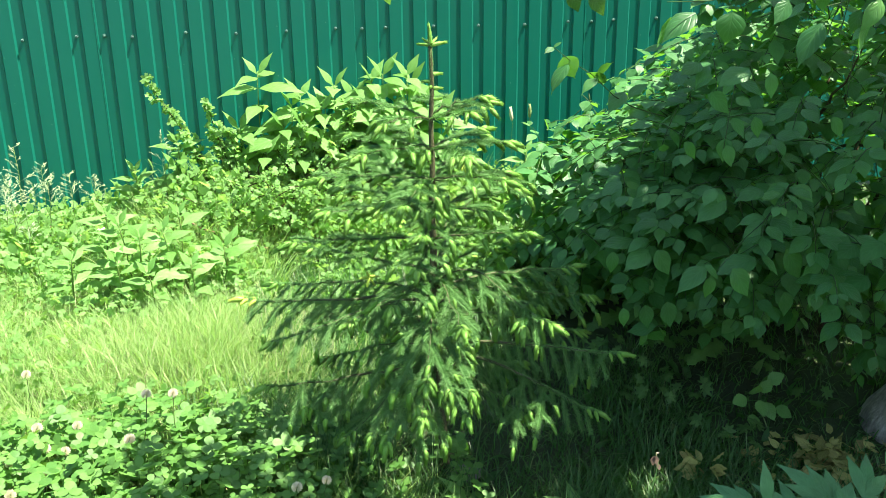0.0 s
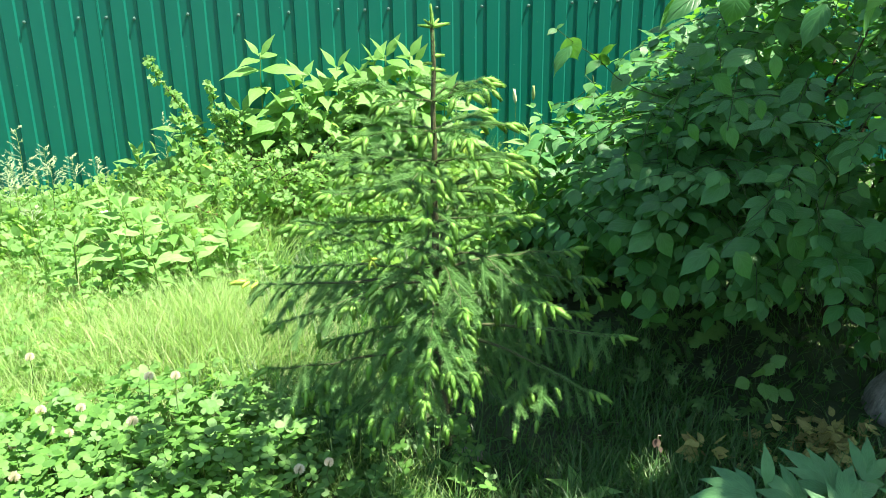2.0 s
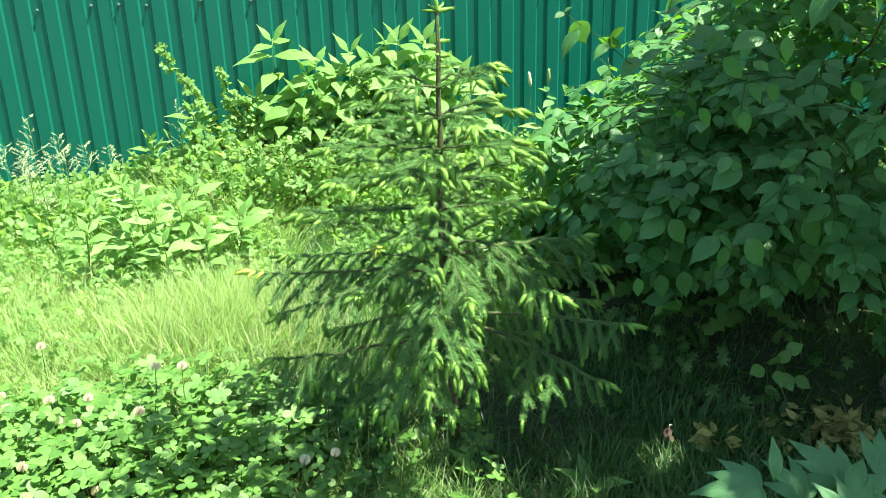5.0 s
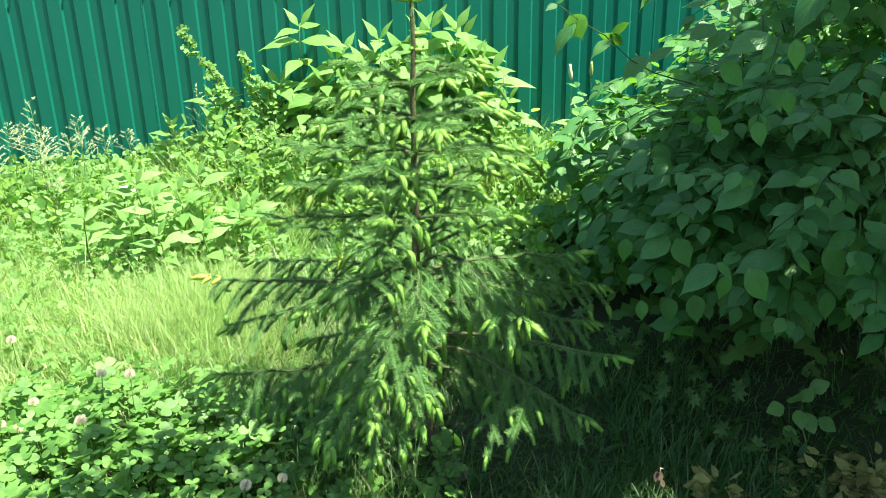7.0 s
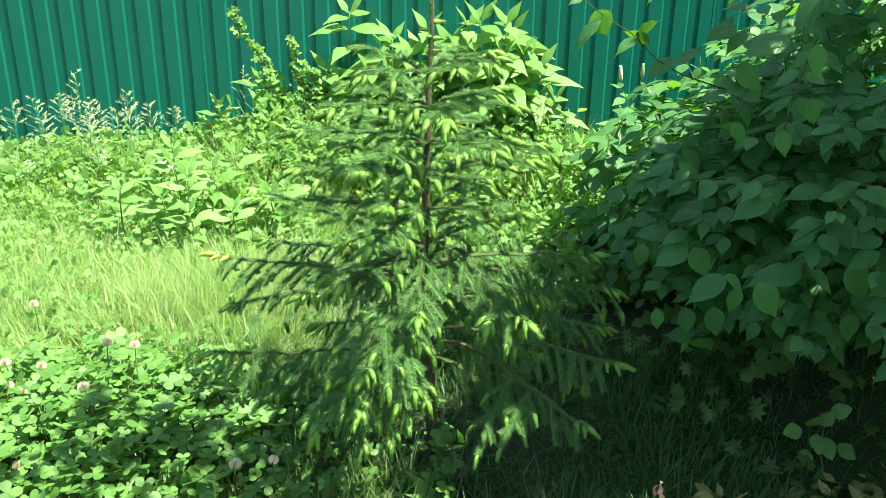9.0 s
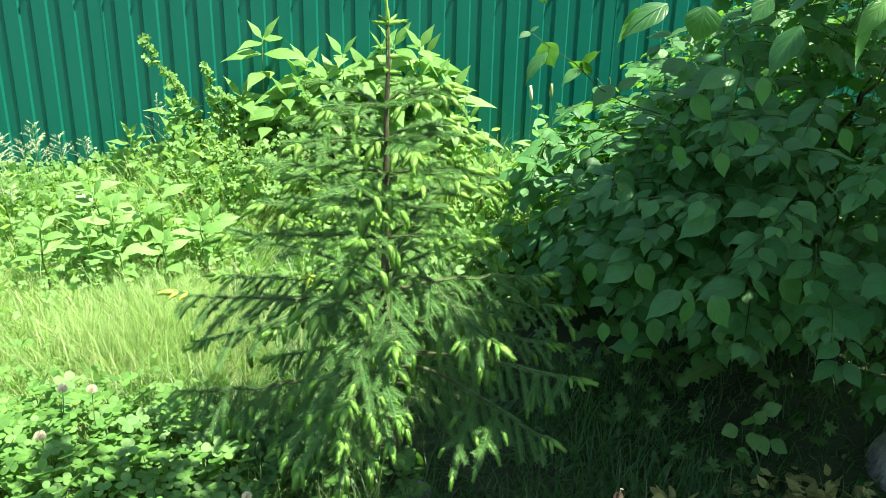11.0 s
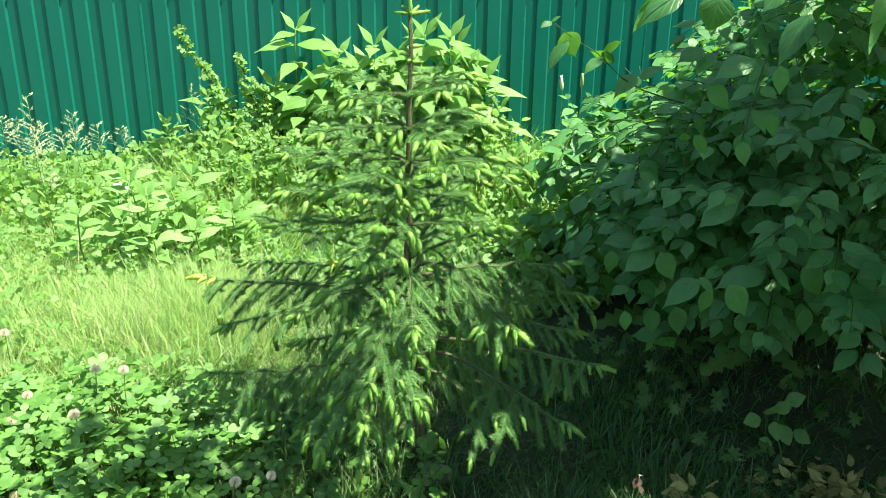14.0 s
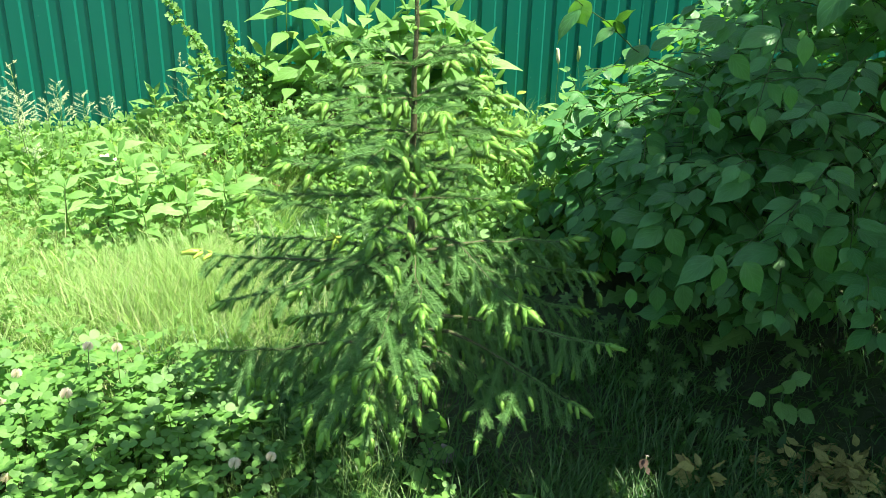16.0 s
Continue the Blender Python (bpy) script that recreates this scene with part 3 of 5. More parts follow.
# towards the path
bough(0.55, (-0.03, 1.21, 0.58), 0.0, 0.05, 0.5, 0.03, 0.3, 0.3, 0.034, extra=((0.72, (-0.066, 1.294, 0.515), 1), (0.85, (-0.038, 1.227, 0.535), 1), (0.8, (0.01, 1.25, 0.54), 1)))
bough(0.47, (-0.128, 1.125, 0.5), 0.0, 0.09, 0.45, 0.055, 0.3, 0.3, 0.036,
      extra=((0.5, (-0.231, 1.279, 0.443), 1), (0.62, (-0.194, 1.156, 0.475), 2), (0.55, (-0.032, 1.115, 0.478), 3), (0.7, (-0.08, 1.12, 0.482), 2), (0.45, (0.0, 1.26, 0.47), 1)))
bough(0.40, (-0.138, 1.139, 0.415), 0.0, 0.09, 0.45, 0.05, 0.36, 0.3, 0.035,
      extra=((0.5, (-0.245, 1.171, 0.369), 2), (0.62, (-0.22, 1.1, 0.385), 3), (0.55, (-0.044, 1.115, 0.42), 2), (0.72, (-0.081, 1.175, 0.318), 2), (0.8, (-0.146, 1.146, 0.305), 1), (0.6, (-0.01, 1.19, 0.41), 2)))
bough(0.30, (-0.28, 1.40, 0.235), 0.0, 0.06, 0.7, 0.03, 0.36, 0.25, 0.032, extra=((0.7, (-0.296, 1.468, 0.2), 2),))
# to the left side
bough(0.34, (-0.46, 1.335, 0.43), 0.01, 0.0, 1.5, 0.026, 0.36, 0.15, 0.03, 0.0048, longest=0.12, extra=((0.8, (-0.38, 1.325, 0.368), 3), (0.55, (-0.33, 1.33, 0.335), 1), (0.62, (-0.36, 1.36, 0.35), 1)))
bough(0.555, (-0.497, 1.545, 0.565), 0.02, 0.0, 0.95, 0.022, 0.4, 0.12, 0.034, 0.0052, True, longest=0.14)
bough(0.50, (-0.44, 1.44, 0.49), 0.0, 0.04, 0.8, 0.036, 0.36, 0.15, 0.03, longest=0.11)
bough(0.52, (-0.42, 1.72, 0.53), 0.0, 0.03, 0.8, 0.024, 0.38, 0.2, 0.034)
bough(0.44, (-0.36, 1.86, 0.42), 0.0, 0.03, 0.7, 0.026, 0.36, 0.2)
bough(0.55, (-0.27, 1.33, 0.57), 0.0, 0.03, 0.5, 0.034, 0.34, 0.3, 0.033)
bough(0.36, (-0.3, 1.72, 0.3), 0.0, 0.04, 0.9, 0.026, 0.36, 0.1)
# to the back
bough(0.38, (-0.18, 1.98, 0.38), 0.0, 0.05, 0.7, 0.03, 0.36, 0.2)
bough(0.52, (0.1, 1.95, 0.56), 0.0, 0.03, 0.6, 0.03, 0.36, 0.3)
bough(0.40, (0.15, 1.97, 0.36), 0.0, 0.03, 0.8, 0.03, 0.36, 0.2)
# whorls above: height, branches, reach, rise of the tips, first bearing
for z, count, spread, lift_to, first in ((0.59, 4, 0.31, 0.09, 155), (0.675, 5, 0.33, 0.045, 35), (0.755, 6, 0.31, 0.03, 75), (0.825, 6, 0.30, 0.025, 5), (0.90, 6, 0.25, 0.03, 40), (0.972, 5, 0.2, 0.035, 8)):
    for i in range(count):
        a = radians(first + 360 * i / count + RNG.uniform(-12, 12))
        r = spread * RNG.uniform(0.82, 1.1) * (1 - 0.3 * smooth(0.1, 0.7, math.cos(a)))
        p = trunk_at(z)
        bough(z, (p[0] + r * math.cos(a), p[1] + r * math.sin(a), z + lift_to * RNG.uniform(0.3, 1.3)), -0.008, 0.0, 0.1, 0.032, 0.4, 0.42, 0.041 if z < 0.95 else 0.036, 0.003, start=0.06, longest=0.08)
# branches whose tips stand before the trunk, and the one that reaches highest
for z, tip in ((0.765, (-0.05, 1.36, 0.805)), (0.815, (-0.075, 1.45, 0.845)), (0.88, (-0.05, 1.51, 0.908)), (0.755, (-0.18, 1.47, 0.79)), (0.745, (0.244, 1.76, 0.77)), (0.985, (0.115, 1.59, 1.02))):
    bough(z, tip, -0.008, 0.0, 0.12, 0.032, 0.4, 0.46, 0.044, 0.003, start=0.05, longest=0.08)

# ---- leaf shapes ----
RNG = np.random.default_rng(11)
DOG_LINE = (0.05, 0.58, 0.86, 0.99, 1.0, 0.93, 0.79, 0.58, 0.3, 0.09, 0.0)
DOG_SHAPES = ((0.33, 0.18, 0.3, 0.008), (0.3, 0.32, 0.42, 0.01), (0.36, 0.08, 0.18, 0.012))
DOG_FORMS = [leaf_form(DOG_LINE, 10, 2, w, d, f, r) for w, d, f, r in DOG_SHAPES]
DOG_PLAIN = [leaf_form(DOG_LINE, 6, 1, w, d, f, r) for w, d, f, r in DOG_SHAPES]
LANCE = leaf_form((0.08, 0.5, 0.95, 1.0, 0.8, 0.5, 0.22, 0.02), 7, 2, 0.19, 0.32, 0.3, 0.006)
LANCE_UP = leaf_form((0.08, 0.5, 0.95, 1.0, 0.8, 0.5, 0.22, 0.02), 7, 2, 0.22, 0.1, 0.4, 0.006)
SMALL = leaf_form((0.1, 0.8, 1.0, 0.75, 0.04), 4, 1, 0.36, 0.15, 0.25)
BLADE = leaf_form((0.9, 1.0, 0.75, 0.04), 3, 1, 0.014, 0.55, 0.0)
BLADE_EDGES = np.flatnonzero(np.arange(len(BLADE[0])) % 3 != 1)
BLADE_FLAT = (BLADE[0][BLADE_EDGES], BLADE[1][BLADE_EDGES], np.array([(2 * i, 2 * i + 1, 2 * i + 3, 2 * i + 2) for i in range(3)]), None)


def lobed_form():
    """A small five-lobed leaf, as of a gooseberry: blunt lobes with notches between them, pleated along the lobes."""
    rim = []
    lobes = ((-100, 0.55), (-48, 0.86), (0, 1.0), (48, 0.86), (100, 0.55))
    for i, (a, r) in enumerate(lobes):
        rim += [(a - 13, r * 0.94, -0.16 * r), (a + 13, r * 0.94, -0.16 * r)]
        if i < 4:
            rim.append(((a + lobes[i + 1][0]) / 2, 0.56 * min(r, lobes[i + 1][1]) + 0.1, 0.06))
    v = np.array([(0, 0, 0)] + [(r * math.sin(radians(a)), r * math.cos(radians(a)), z) for a, r, z in rim])
    co = np.array([(0, 0, 0)] + [(a / 115, r, 0) for a, r, z in rim])
    return v, co, None, np.array([(0, k + 1, k) for k in range(1, len(rim))])


def clover_form():
    f = leaf_form((0.25, 0.75, 1.0, 0.95, 0.5), 4, 1, 0.42, 0.06, -0.22)
    return join_forms([(f, rot3(8, 0, a), (0, 0, 0), 1.0) for a in (0, 120, 240)])


LOBED, CLOVER = lobed_form(), clover_form()


def grass(count, where, height, soup, lean=0.35, wide=1.0):
    """Blades rooted at where(n) -> x, y; height(x, y) -> metres."""
    xy = where(count)
    xy = xy[(np.hypot((xy[:, 0] - 0.07) / 0.24, (xy[:, 1] - 1.5) / 0.3) > 1) | (RNG.random(len(xy)) < 0.4)]
    n = len(xy)
    z = rise(xy[:, 0], xy[:, 1])
    h = height(xy[:, 0], xy[:, 1]) * RNG.uniform(0.55, 1.25, n)
    ang = RNG.uniform(0, 2 * np.pi, n)
    out = np.stack((np.cos(ang), np.sin(ang), np.zeros(n)), -1)
    along = unit(np.array([0, 0, 1.0]) + out * np.abs(RNG.normal(0, lean, n))[:, None])
    soup.scatter(BLADE_FLAT, np.column_stack((xy, z - 0.005)), aim(along, out * -1 + np.array([0, 0, 0.3])),
                 np.stack((np.full(n, 0.13) * wide * RNG.uniform(0.7, 1.4, n), h, h * RNG.uniform(0.3, 1.3, n)), -1))


# ---- dogwood shrub ----
FLECKS = (((1.05, 1.34, 0.06), -0.02), ((0.69, 1.24, 0.585), 0.03), ((0.43, 1.01, 1.22), 0.035), ((0.36, 1.09, 1.22), 0.05), ((1.065, 1.594, 0.785), -0.005), ((0.65, 1.258, 1.03), -0.005), ((0.48, 0.89, 1.2), 0.03), ((0.64, 0.88, 1.23), 0.035), ((0.53, 1.14, 1.24), 0.03), ((0.36, 1.68, 1.06), 0.05))


def sunny_gaps(p, spread=0.0):
    """True for the leaves that leave the sun's way to the flecks free."""
    free = np.ones(len(p), bool)
    for o, r in FLECKS:
        d = p - np.array(o)
        along_sun = d @ np.array(SUN)
        off = np.linalg.norm(d - along_sun[:, None] * np.array(SUN), axis=1)
        free &= (off > r + spread) | (along_sun < 0.04)
    return free


# Lobes centred at x 2.0 and at z 1.66 are unseen, added to block skylight.
LOBES = [((1.68, 2.15, 0.62), (1.14, 1.2, 0.85), 6500), ((1.2, 1.2, 1.32), (0.62, 0.32, 0.25), 170), ((1.45, 1.6, 0.32), (0.3, 0.26, 0.26), 130), ((1.42, 1.5, 0.5), (0.42, 0.42, 0.42), 260),
         ((0.9, 2.6, 0.28), (0.55, 0.62, 0.34), 700), ((0.88, 1.85, 0.52), (0.42, 0.42, 0.3), 420), ((1.75, 2.3, 1.15), (0.95, 0.95, 0.45), 1500), ((1.65, 2.3, 0.6), (0.8, 0.85, 0.55), 1800), ((1.45, 1.95, 0.6), (0.45, 0.4, 0.4), 420), ((0.75, 2.7, 0.42), (0.42, 0.5, 0.24), 480), ((1.33, 1.62, 0.22), (0.17, 0.18, 0.24), 90), ((2.0, 0.8, 0.6), (0.5, 0.6, 0.55), 500), ((2.0, 0.25, 1.05), (0.65, 0.55, 0.8), 800), ((1.0, 2.3, 0.55), (0.5, 0.6, 0.3), 1100), ((0.85, 1.95, 0.62), (0.4, 0.4, 0.22), 500), ((1.55, 1.3, 1.66), (0.62, 0.45, 0.15), 1500)]
shrub = thing("dogwood_shrub", (1.35, 2.2, 0), "large dense dogwood shrub with broad dark green veined leaves", "shrub")
SHR = np.array([1.35, 2.2, 0])
RNG = np.random.default_rng(23)


def leafy_twigs(lobes):
    """Twigs that arch out of the shrub's lobes, with opposite pairs of leaves: places, ways, faces, sizes, and the twigs themselves."""
    place, way, face, size, twigs = [], [], [], [], []
    for c, r, n in lobes:
        for d in unit(RNG.normal(size=(n // 6, 3))):
            out = unit(d / np.array(r))
            end = np.array(c) + d * np.array(r) * (1.02 - 0.45 * RNG.random() ** 1.7) * (1 + 0.05 * RNG.normal())
            w = unit(out * (0.85, 0.85, 0.3) + np.array([-0.12, -0.1, -0.12]) + RNG.normal(0, 0.32, 3))
            L = RNG.uniform(0.13, 0.26)
            start = end - w * L + np.array([0, 0, 0.03])
            path = curve(start, end, -0.02, 5)
            twigs.append(path)
            side = unit(np.cross(w, (0, 0, 1.0)))
            hanging = smooth(0.95, 1.35, end[0]) * smooth(2.0, 1.5, end[1])
            if RNG.random() < 0.5 * smooth(0.75, 1.1, end[0]) * smooth(2.1, 1.6, end[1]) * (end[2] < 1.4):
                continue
            nodes = np.arange(0.035, L, RNG.uniform(0.042, 0.055))
            for i, s in enumerate(nodes):
                p, t = along_path(path, np.array([s]))
                last = i == len(nodes) - 1
                for g in (-1, 1):
                    a = unit(t[0] * (1.0 if last else 0.5) + g * side * (0.45 if last else 0.85) + np.array([0, 0, -0.1 - 0.85 * hanging * RNG.random() - 0.25 * RNG.random()]) + RNG.normal(0, 0.14, 3))
                    f = unit(np.array([0, 0, 1.0]) + out * (0.15 + 0.5 * hanging) + np.array([0, -0.12, 0]) + RNG.normal(0, 0.17 + 0.1 * hanging, 3))
                    place.append(p[0] + a * 0.01)
                    way.append(a)
                    face.append(f)
                    size.append(np.clip(RNG.normal(0.062, 0.011), 0.036, 0.088) * (0.72 if last else 1.0) * (1.08 - 0.2 * hanging))
    return np.array(place), np.array(way), np.array(face), np.array(size), twigs


P, along, face, size, twigs = leafy_twigs(LOBES)


def in_shrub(p):
    """True where the shrub may have leaves: clear of the path, the spruce, the fence and the bare foot."""
    x, y, z = p[:, 0], p[:, 1], p[:, 2]
    ok = (z > 0.1) & (y < 3.7) & ((x + 0.3) ** 2 + (y + 0.4) ** 2 + (z - 1.4) ** 2 > 1.25 ** 2)
    ok &= ~((x < 0.45 + 0.25 * np.clip(1.9 - y, 0, 1)) & (y < 1.9) & (z < 0.95))
    ok &= z > np.maximum(0.12, 0.44 - 0.5 * (y - 1.3)) - 0.3 * smooth(1.15, 1.4, x)
    XZ = (0.5, 0.7, 0.85, 1.0, 1.15)
    ok &= x > np.interp(z, XZ, (0.14, 0.2, 0.31, 0.4, 0.53)) + np.interp(z, XZ, (0.33, 0.36, 0.5, 0.68, 0.8)) * (y - 1.6)
    return ok & ((x > 0.5) | (y > 1.5)) & ((y > 1.02) | (z < 0.9) | (x > 1.1))


ok = in_shrub(P) & sunny_gaps(P, 0.035)
P, along, face, size = P[ok], along[ok], face[ok], size[ok]
rot = aim(along, face)
near = np.argsort(np.hypot(P[:, 0] - 0.2, P[:, 1] - 0.4))
single, rest = near[:240], near[240:]
twig_mass = Soup()
for path in twigs:
    if in_shrub(path).all():
        tube(twig_mass, path - SHR, np.linspace(0.0019, 0.0009, 5), 4)
DOG = [Soup().put(*f).mesh("leaf", M_DOG) for f in DOG_FORMS]


def put_leaf(parent, base, mesh, r, place, k, material=None, name="leaf"):
    ob = part(name, mesh, material, parent)
    ob.matrix_local = Matrix.LocRotScale(Vector(np.asarray(place, float) - base), Matrix(np.asarray(r).tolist()).to_quaternion(), Vector((k, k, k)))
    return ob


for i in single:
    put_leaf(shrub, SHR, DOG[i % 3], rot[i], P[i], size[i])
part("twig_mass", twig_mass, M_DARKSTEM, shrub, kind="stuff")
# leaves that stand out on the near twigs: base, tip, face, breadth
UP, FRONT, AWAY, LEFT, LEVEL, EDGE = (0.05, -0.42, 0.9), (-0.05, -0.92, 0.45), (0.1, 0.75, 0.65), (-0.6, -0.6, 0.55), (-0.1, -0.3, 1.0), (-0.85, -0.35, 0.35)


def near_leaves(rows):
    for base, tip, f, *wide in rows:
        a = np.array(tip) - np.array(base)
        ob = put_leaf(shrub, SHR, DOG[RNG.integers(0, 3)], aim(np.array([a]), np.array([f]))[0], base, float(np.linalg.norm(a)) * 0.95)
        ob.scale.x *= wide[0] if wide else 0.82


near_leaves((
    ((0.406, 1.1, 1.25), (0.313, 1.07, 1.214), UP),
    ((0.376, 1.12, 1.238), (0.3, 1.105, 1.189), AWAY),
    ((0.435, 1.015, 1.258), (0.425, 1.0, 1.192), FRONT, 1.5),
    ((0.495, 0.83, 1.253), (0.437, 0.815, 1.183), EDGE),
    ((0.506, 0.95, 1.281), (0.471, 0.935, 1.238), FRONT),
    ((0.678, 0.95, 1.239), (0.619, 0.935, 1.174), AWAY),
    ((0.656, 0.9, 1.281), (0.615, 0.885, 1.225), FRONT),
    ((0.636, 1.19, 1.114), (0.641, 1.175, 1.054), FRONT),
    ((0.518, 1.22, 1.073), (0.565, 1.205, 1.023), FRONT),
    ((0.591, 1.2, 1.123), (0.497, 1.17, 1.101), UP),
    ((0.53, 1.3, 1.125), (0.466, 1.27, 1.105), UP),
    ((0.551, 1.3, 1.117), (0.501, 1.27, 1.086), LEFT),
))
near_leaves((
    ((0.686, 1.41, 0.773), (0.586, 1.38, 0.728), UP),
    ((0.668, 1.41, 0.788), (0.688, 1.395, 0.735), FRONT),
    ((0.66, 1.42, 0.798), (0.615, 1.39, 0.76), LEFT),
    ((0.794, 1.42, 0.783), (0.698, 1.39, 0.788), UP),
    ((0.846, 1.46, 0.789), (0.851, 1.445, 0.721), FRONT),
    ((0.564, 1.6, 0.766), (0.52, 1.57, 0.745), UP),
    ((0.572, 1.6, 0.738), (0.502, 1.57, 0.713), LEVEL),
    ((0.627, 1.6, 0.739), (0.578, 1.57, 0.698), LEFT),
    ((0.613, 1.62, 0.658), (0.518, 1.59, 0.661), LEVEL),
    ((0.565, 1.66, 0.59), (0.448, 1.63, 0.596), LEVEL),
    ((0.587, 1.62, 0.608), (0.506, 1.59, 0.597), LEVEL),
    ((0.584, 1.6, 0.581), (0.492, 1.57, 0.536), LEFT),
))
near_leaves((
    ((0.479, 1.6, 0.585), (0.472, 1.585, 0.517), FRONT),
    ((0.582, 1.55, 0.598), (0.624, 1.535, 0.518), FRONT),
    ((0.566, 1.26, 0.656), (0.471, 1.23, 0.618), UP),
    ((0.568, 1.27, 0.658), (0.608, 1.24, 0.631), UP),
    ((0.612, 1.22, 0.664), (0.668, 1.205, 0.581), FRONT),
    ((0.606, 1.3, 0.615), (0.592, 1.285, 0.551), FRONT),
    ((0.743, 1.34, 0.636), (0.61, 1.31, 0.625), LEVEL),
    ((0.545, 1.66, 0.389), (0.554, 1.645, 0.319), FRONT),
    ((0.622, 1.68, 0.382), (0.631, 1.665, 0.302), FRONT),
    ((0.69, 1.68, 0.386), (0.704, 1.665, 0.296), FRONT),
    ((0.754, 1.55, 0.411), (0.73, 1.535, 0.357), FRONT),
    ((0.786, 1.52, 0.441), (0.802, 1.505, 0.383), FRONT),
))
near_leaves((
    ((0.771, 1.36, 0.63), (0.831, 1.33, 0.59), UP),
    ((0.866, 1.4, 0.628), (0.928, 1.385, 0.531), FRONT),
    ((0.911, 1.45, 0.487), (0.93, 1.435, 0.399), FRONT),
    ((0.885, 1.3, 0.707), (0.958, 1.27, 0.715), UP),
    ((0.998, 1.25, 0.598), (0.901, 1.22, 0.574), UP),
    ((0.983, 1.2, 0.704), (0.898, 1.17, 0.674), UP),
    ((0.936, 1.4, 0.645), (0.939, 1.385, 0.58), FRONT),
    ((1.004, 1.35, 0.76), (1.048, 1.335, 0.717), FRONT),
    ((0.919, 1.5, 0.762), (0.939, 1.47, 0.771), UP),
    ((0.877, 1.3, 0.988), (0.908, 1.285, 0.932), FRONT),
    ((0.707, 1.35, 0.987), (0.72, 1.335, 0.93), FRONT),
    ((0.699, 1.45, 0.898), (0.713, 1.435, 0.837), FRONT),
))
near_leaves((
    ((0.611, 1.5, 0.9), (0.654, 1.485, 0.85), FRONT),
))
# the long twig before the fence
near_leaves((
    ((0.345, 1.635, 1.085), (0.27, 1.6, 1.03), (0.35, 0.15, 1.0)),
    ((0.335, 1.645, 1.102), (0.368, 1.63, 1.045), AWAY, 1.35),
    ((0.3, 1.62, 1.13), (0.268, 1.6, 1.122), UP),
    ((0.3, 1.62, 1.13), (0.318, 1.61, 1.148), UP),
    ((0.43, 1.65, 1.045), (0.37, 1.62, 1.022), LEVEL),
    ((0.43, 1.66, 1.05), (0.485, 1.68, 1.085), AWAY),
    ((0.46, 1.66, 1.03), (0.40, 1.67, 1.075), AWAY),
    ((0.52, 1.68, 1.0), (0.45, 1.63, 0.96), LEVEL),
    ((0.53, 1.68, 0.99), (0.585, 1.66, 1.03), UP),
))
crowd = Soup()
for j in range(3):
    pick = rest[rest % 3 == j]
    crowd.scatter(DOG_PLAIN[j], P[pick] - SHR, rot[pick], size[pick])
part("foliage", crowd, M_DOG, shrub, "deeper leaves of the shrub", "stuff")
for i in range(14):
    a = RNG.uniform(0, 2 * np.pi)
    r = RNG.uniform(0.35, 1.0)
    foot = np.array([1.45 + 0.3 * math.cos(a) * r, 2.3 + 0.3 * math.sin(a) * r, -0.02])
    end = np.array([1.65 + 0.85 * math.cos(a) * r, 2.25 + 0.9 * math.sin(a) * r, RNG.uniform(0.6, 1.1)])
    s = Soup()
    tube(s, curve(foot, end, 0, 8, 0.01, 0.45) - SHR, np.linspace(0.009, 0.0025, 8), 6)
    part("stem", s, M_TWIG, shrub)
for a, b, l in (((0.66, 1.72, 0.92), (0.298, 1.62, 1.132), -0.03), ((0.95, 1.25, 1.28), (0.33, 1.07, 1.275), 0.01), ((1.1, 1.1, 1.3), (0.5, 0.83, 1.28), 0.02), ((0.95, 1.5, 0.75), (0.59, 1.25, 0.65), 0.02)):
    s = Soup()
    tube(s, curve(a, b, 0, 7, 0.004, l) - SHR, np.linspace(0.002, 0.0008, 7), 5)
    part("stem", s, M_DARKSTEM, shrub, "thin twig")

# ---- old tree over the garden ----
RNG = np.random.default_rng(31)
OLD = np.array([1.44, 1.46, 0.0])
old_tree = thing("fruit_tree", OLD, "old fruit tree with a grey whitewashed trunk beside the shrub", "tree")
s = Soup()
tp = np.array([(0, 0, -0.05), (0, 0, 0.03), (0.005, -0.01, 0.12), (0.01, -0.03, 0.35), (0.02, -0.1, 0.9), (0.03, -0.3, 1.6), (0.06, -0.5, 2.2)])
tube(s, tp, (0.2, 0.165, 0.115, 0.092, 0.085, 0.08, 0.06), 18)
part("trunk", s, M_BARK, old_tree, "grey bark with flaking whitewash")
# Unseen crown; clumps and gaps below are placed to shade or light set spots.
crown_c, crown_r = np.array([2.06, 0.5, 2.75]), np.array([1.25, 1.2, 0.55])
n = 6800
d = unit(RNG.normal(size=(n, 3)))
q = crown_c + d * crown_r * (RNG.random((n, 1)) ** 0.4) * (1 + 0.12 * np.sin(5 * d[:, :1] + 3 * d[:, 1:2]))
q = q[(np.hypot(q[:, 0] - 0.88, q[:, 1] - 0.85) > 0.17) & (np.hypot(q[:, 0] - 1.46, q[:, 1] - 0.97) > 0.03)]
stray = np.array([0.3, 0.95, 2.6]) + unit(RNG.normal(size=(75, 3))) * (0.3, 0.34, 0.2) * RNG.random((75, 1)) ** 0.5
spray = np.array([1.3, 1.18, 2.62]) + unit(RNG.normal(size=(420, 3))) * (0.3, 0.28, 0.2) * RNG.random((420, 1)) ** 0.5
low = np.array([1.28, 1.5, 2.6]) + unit(RNG.normal(size=(150, 3))) * (0.24, 0.14, 0.15) * RNG.random((150, 1)) ** 0.5
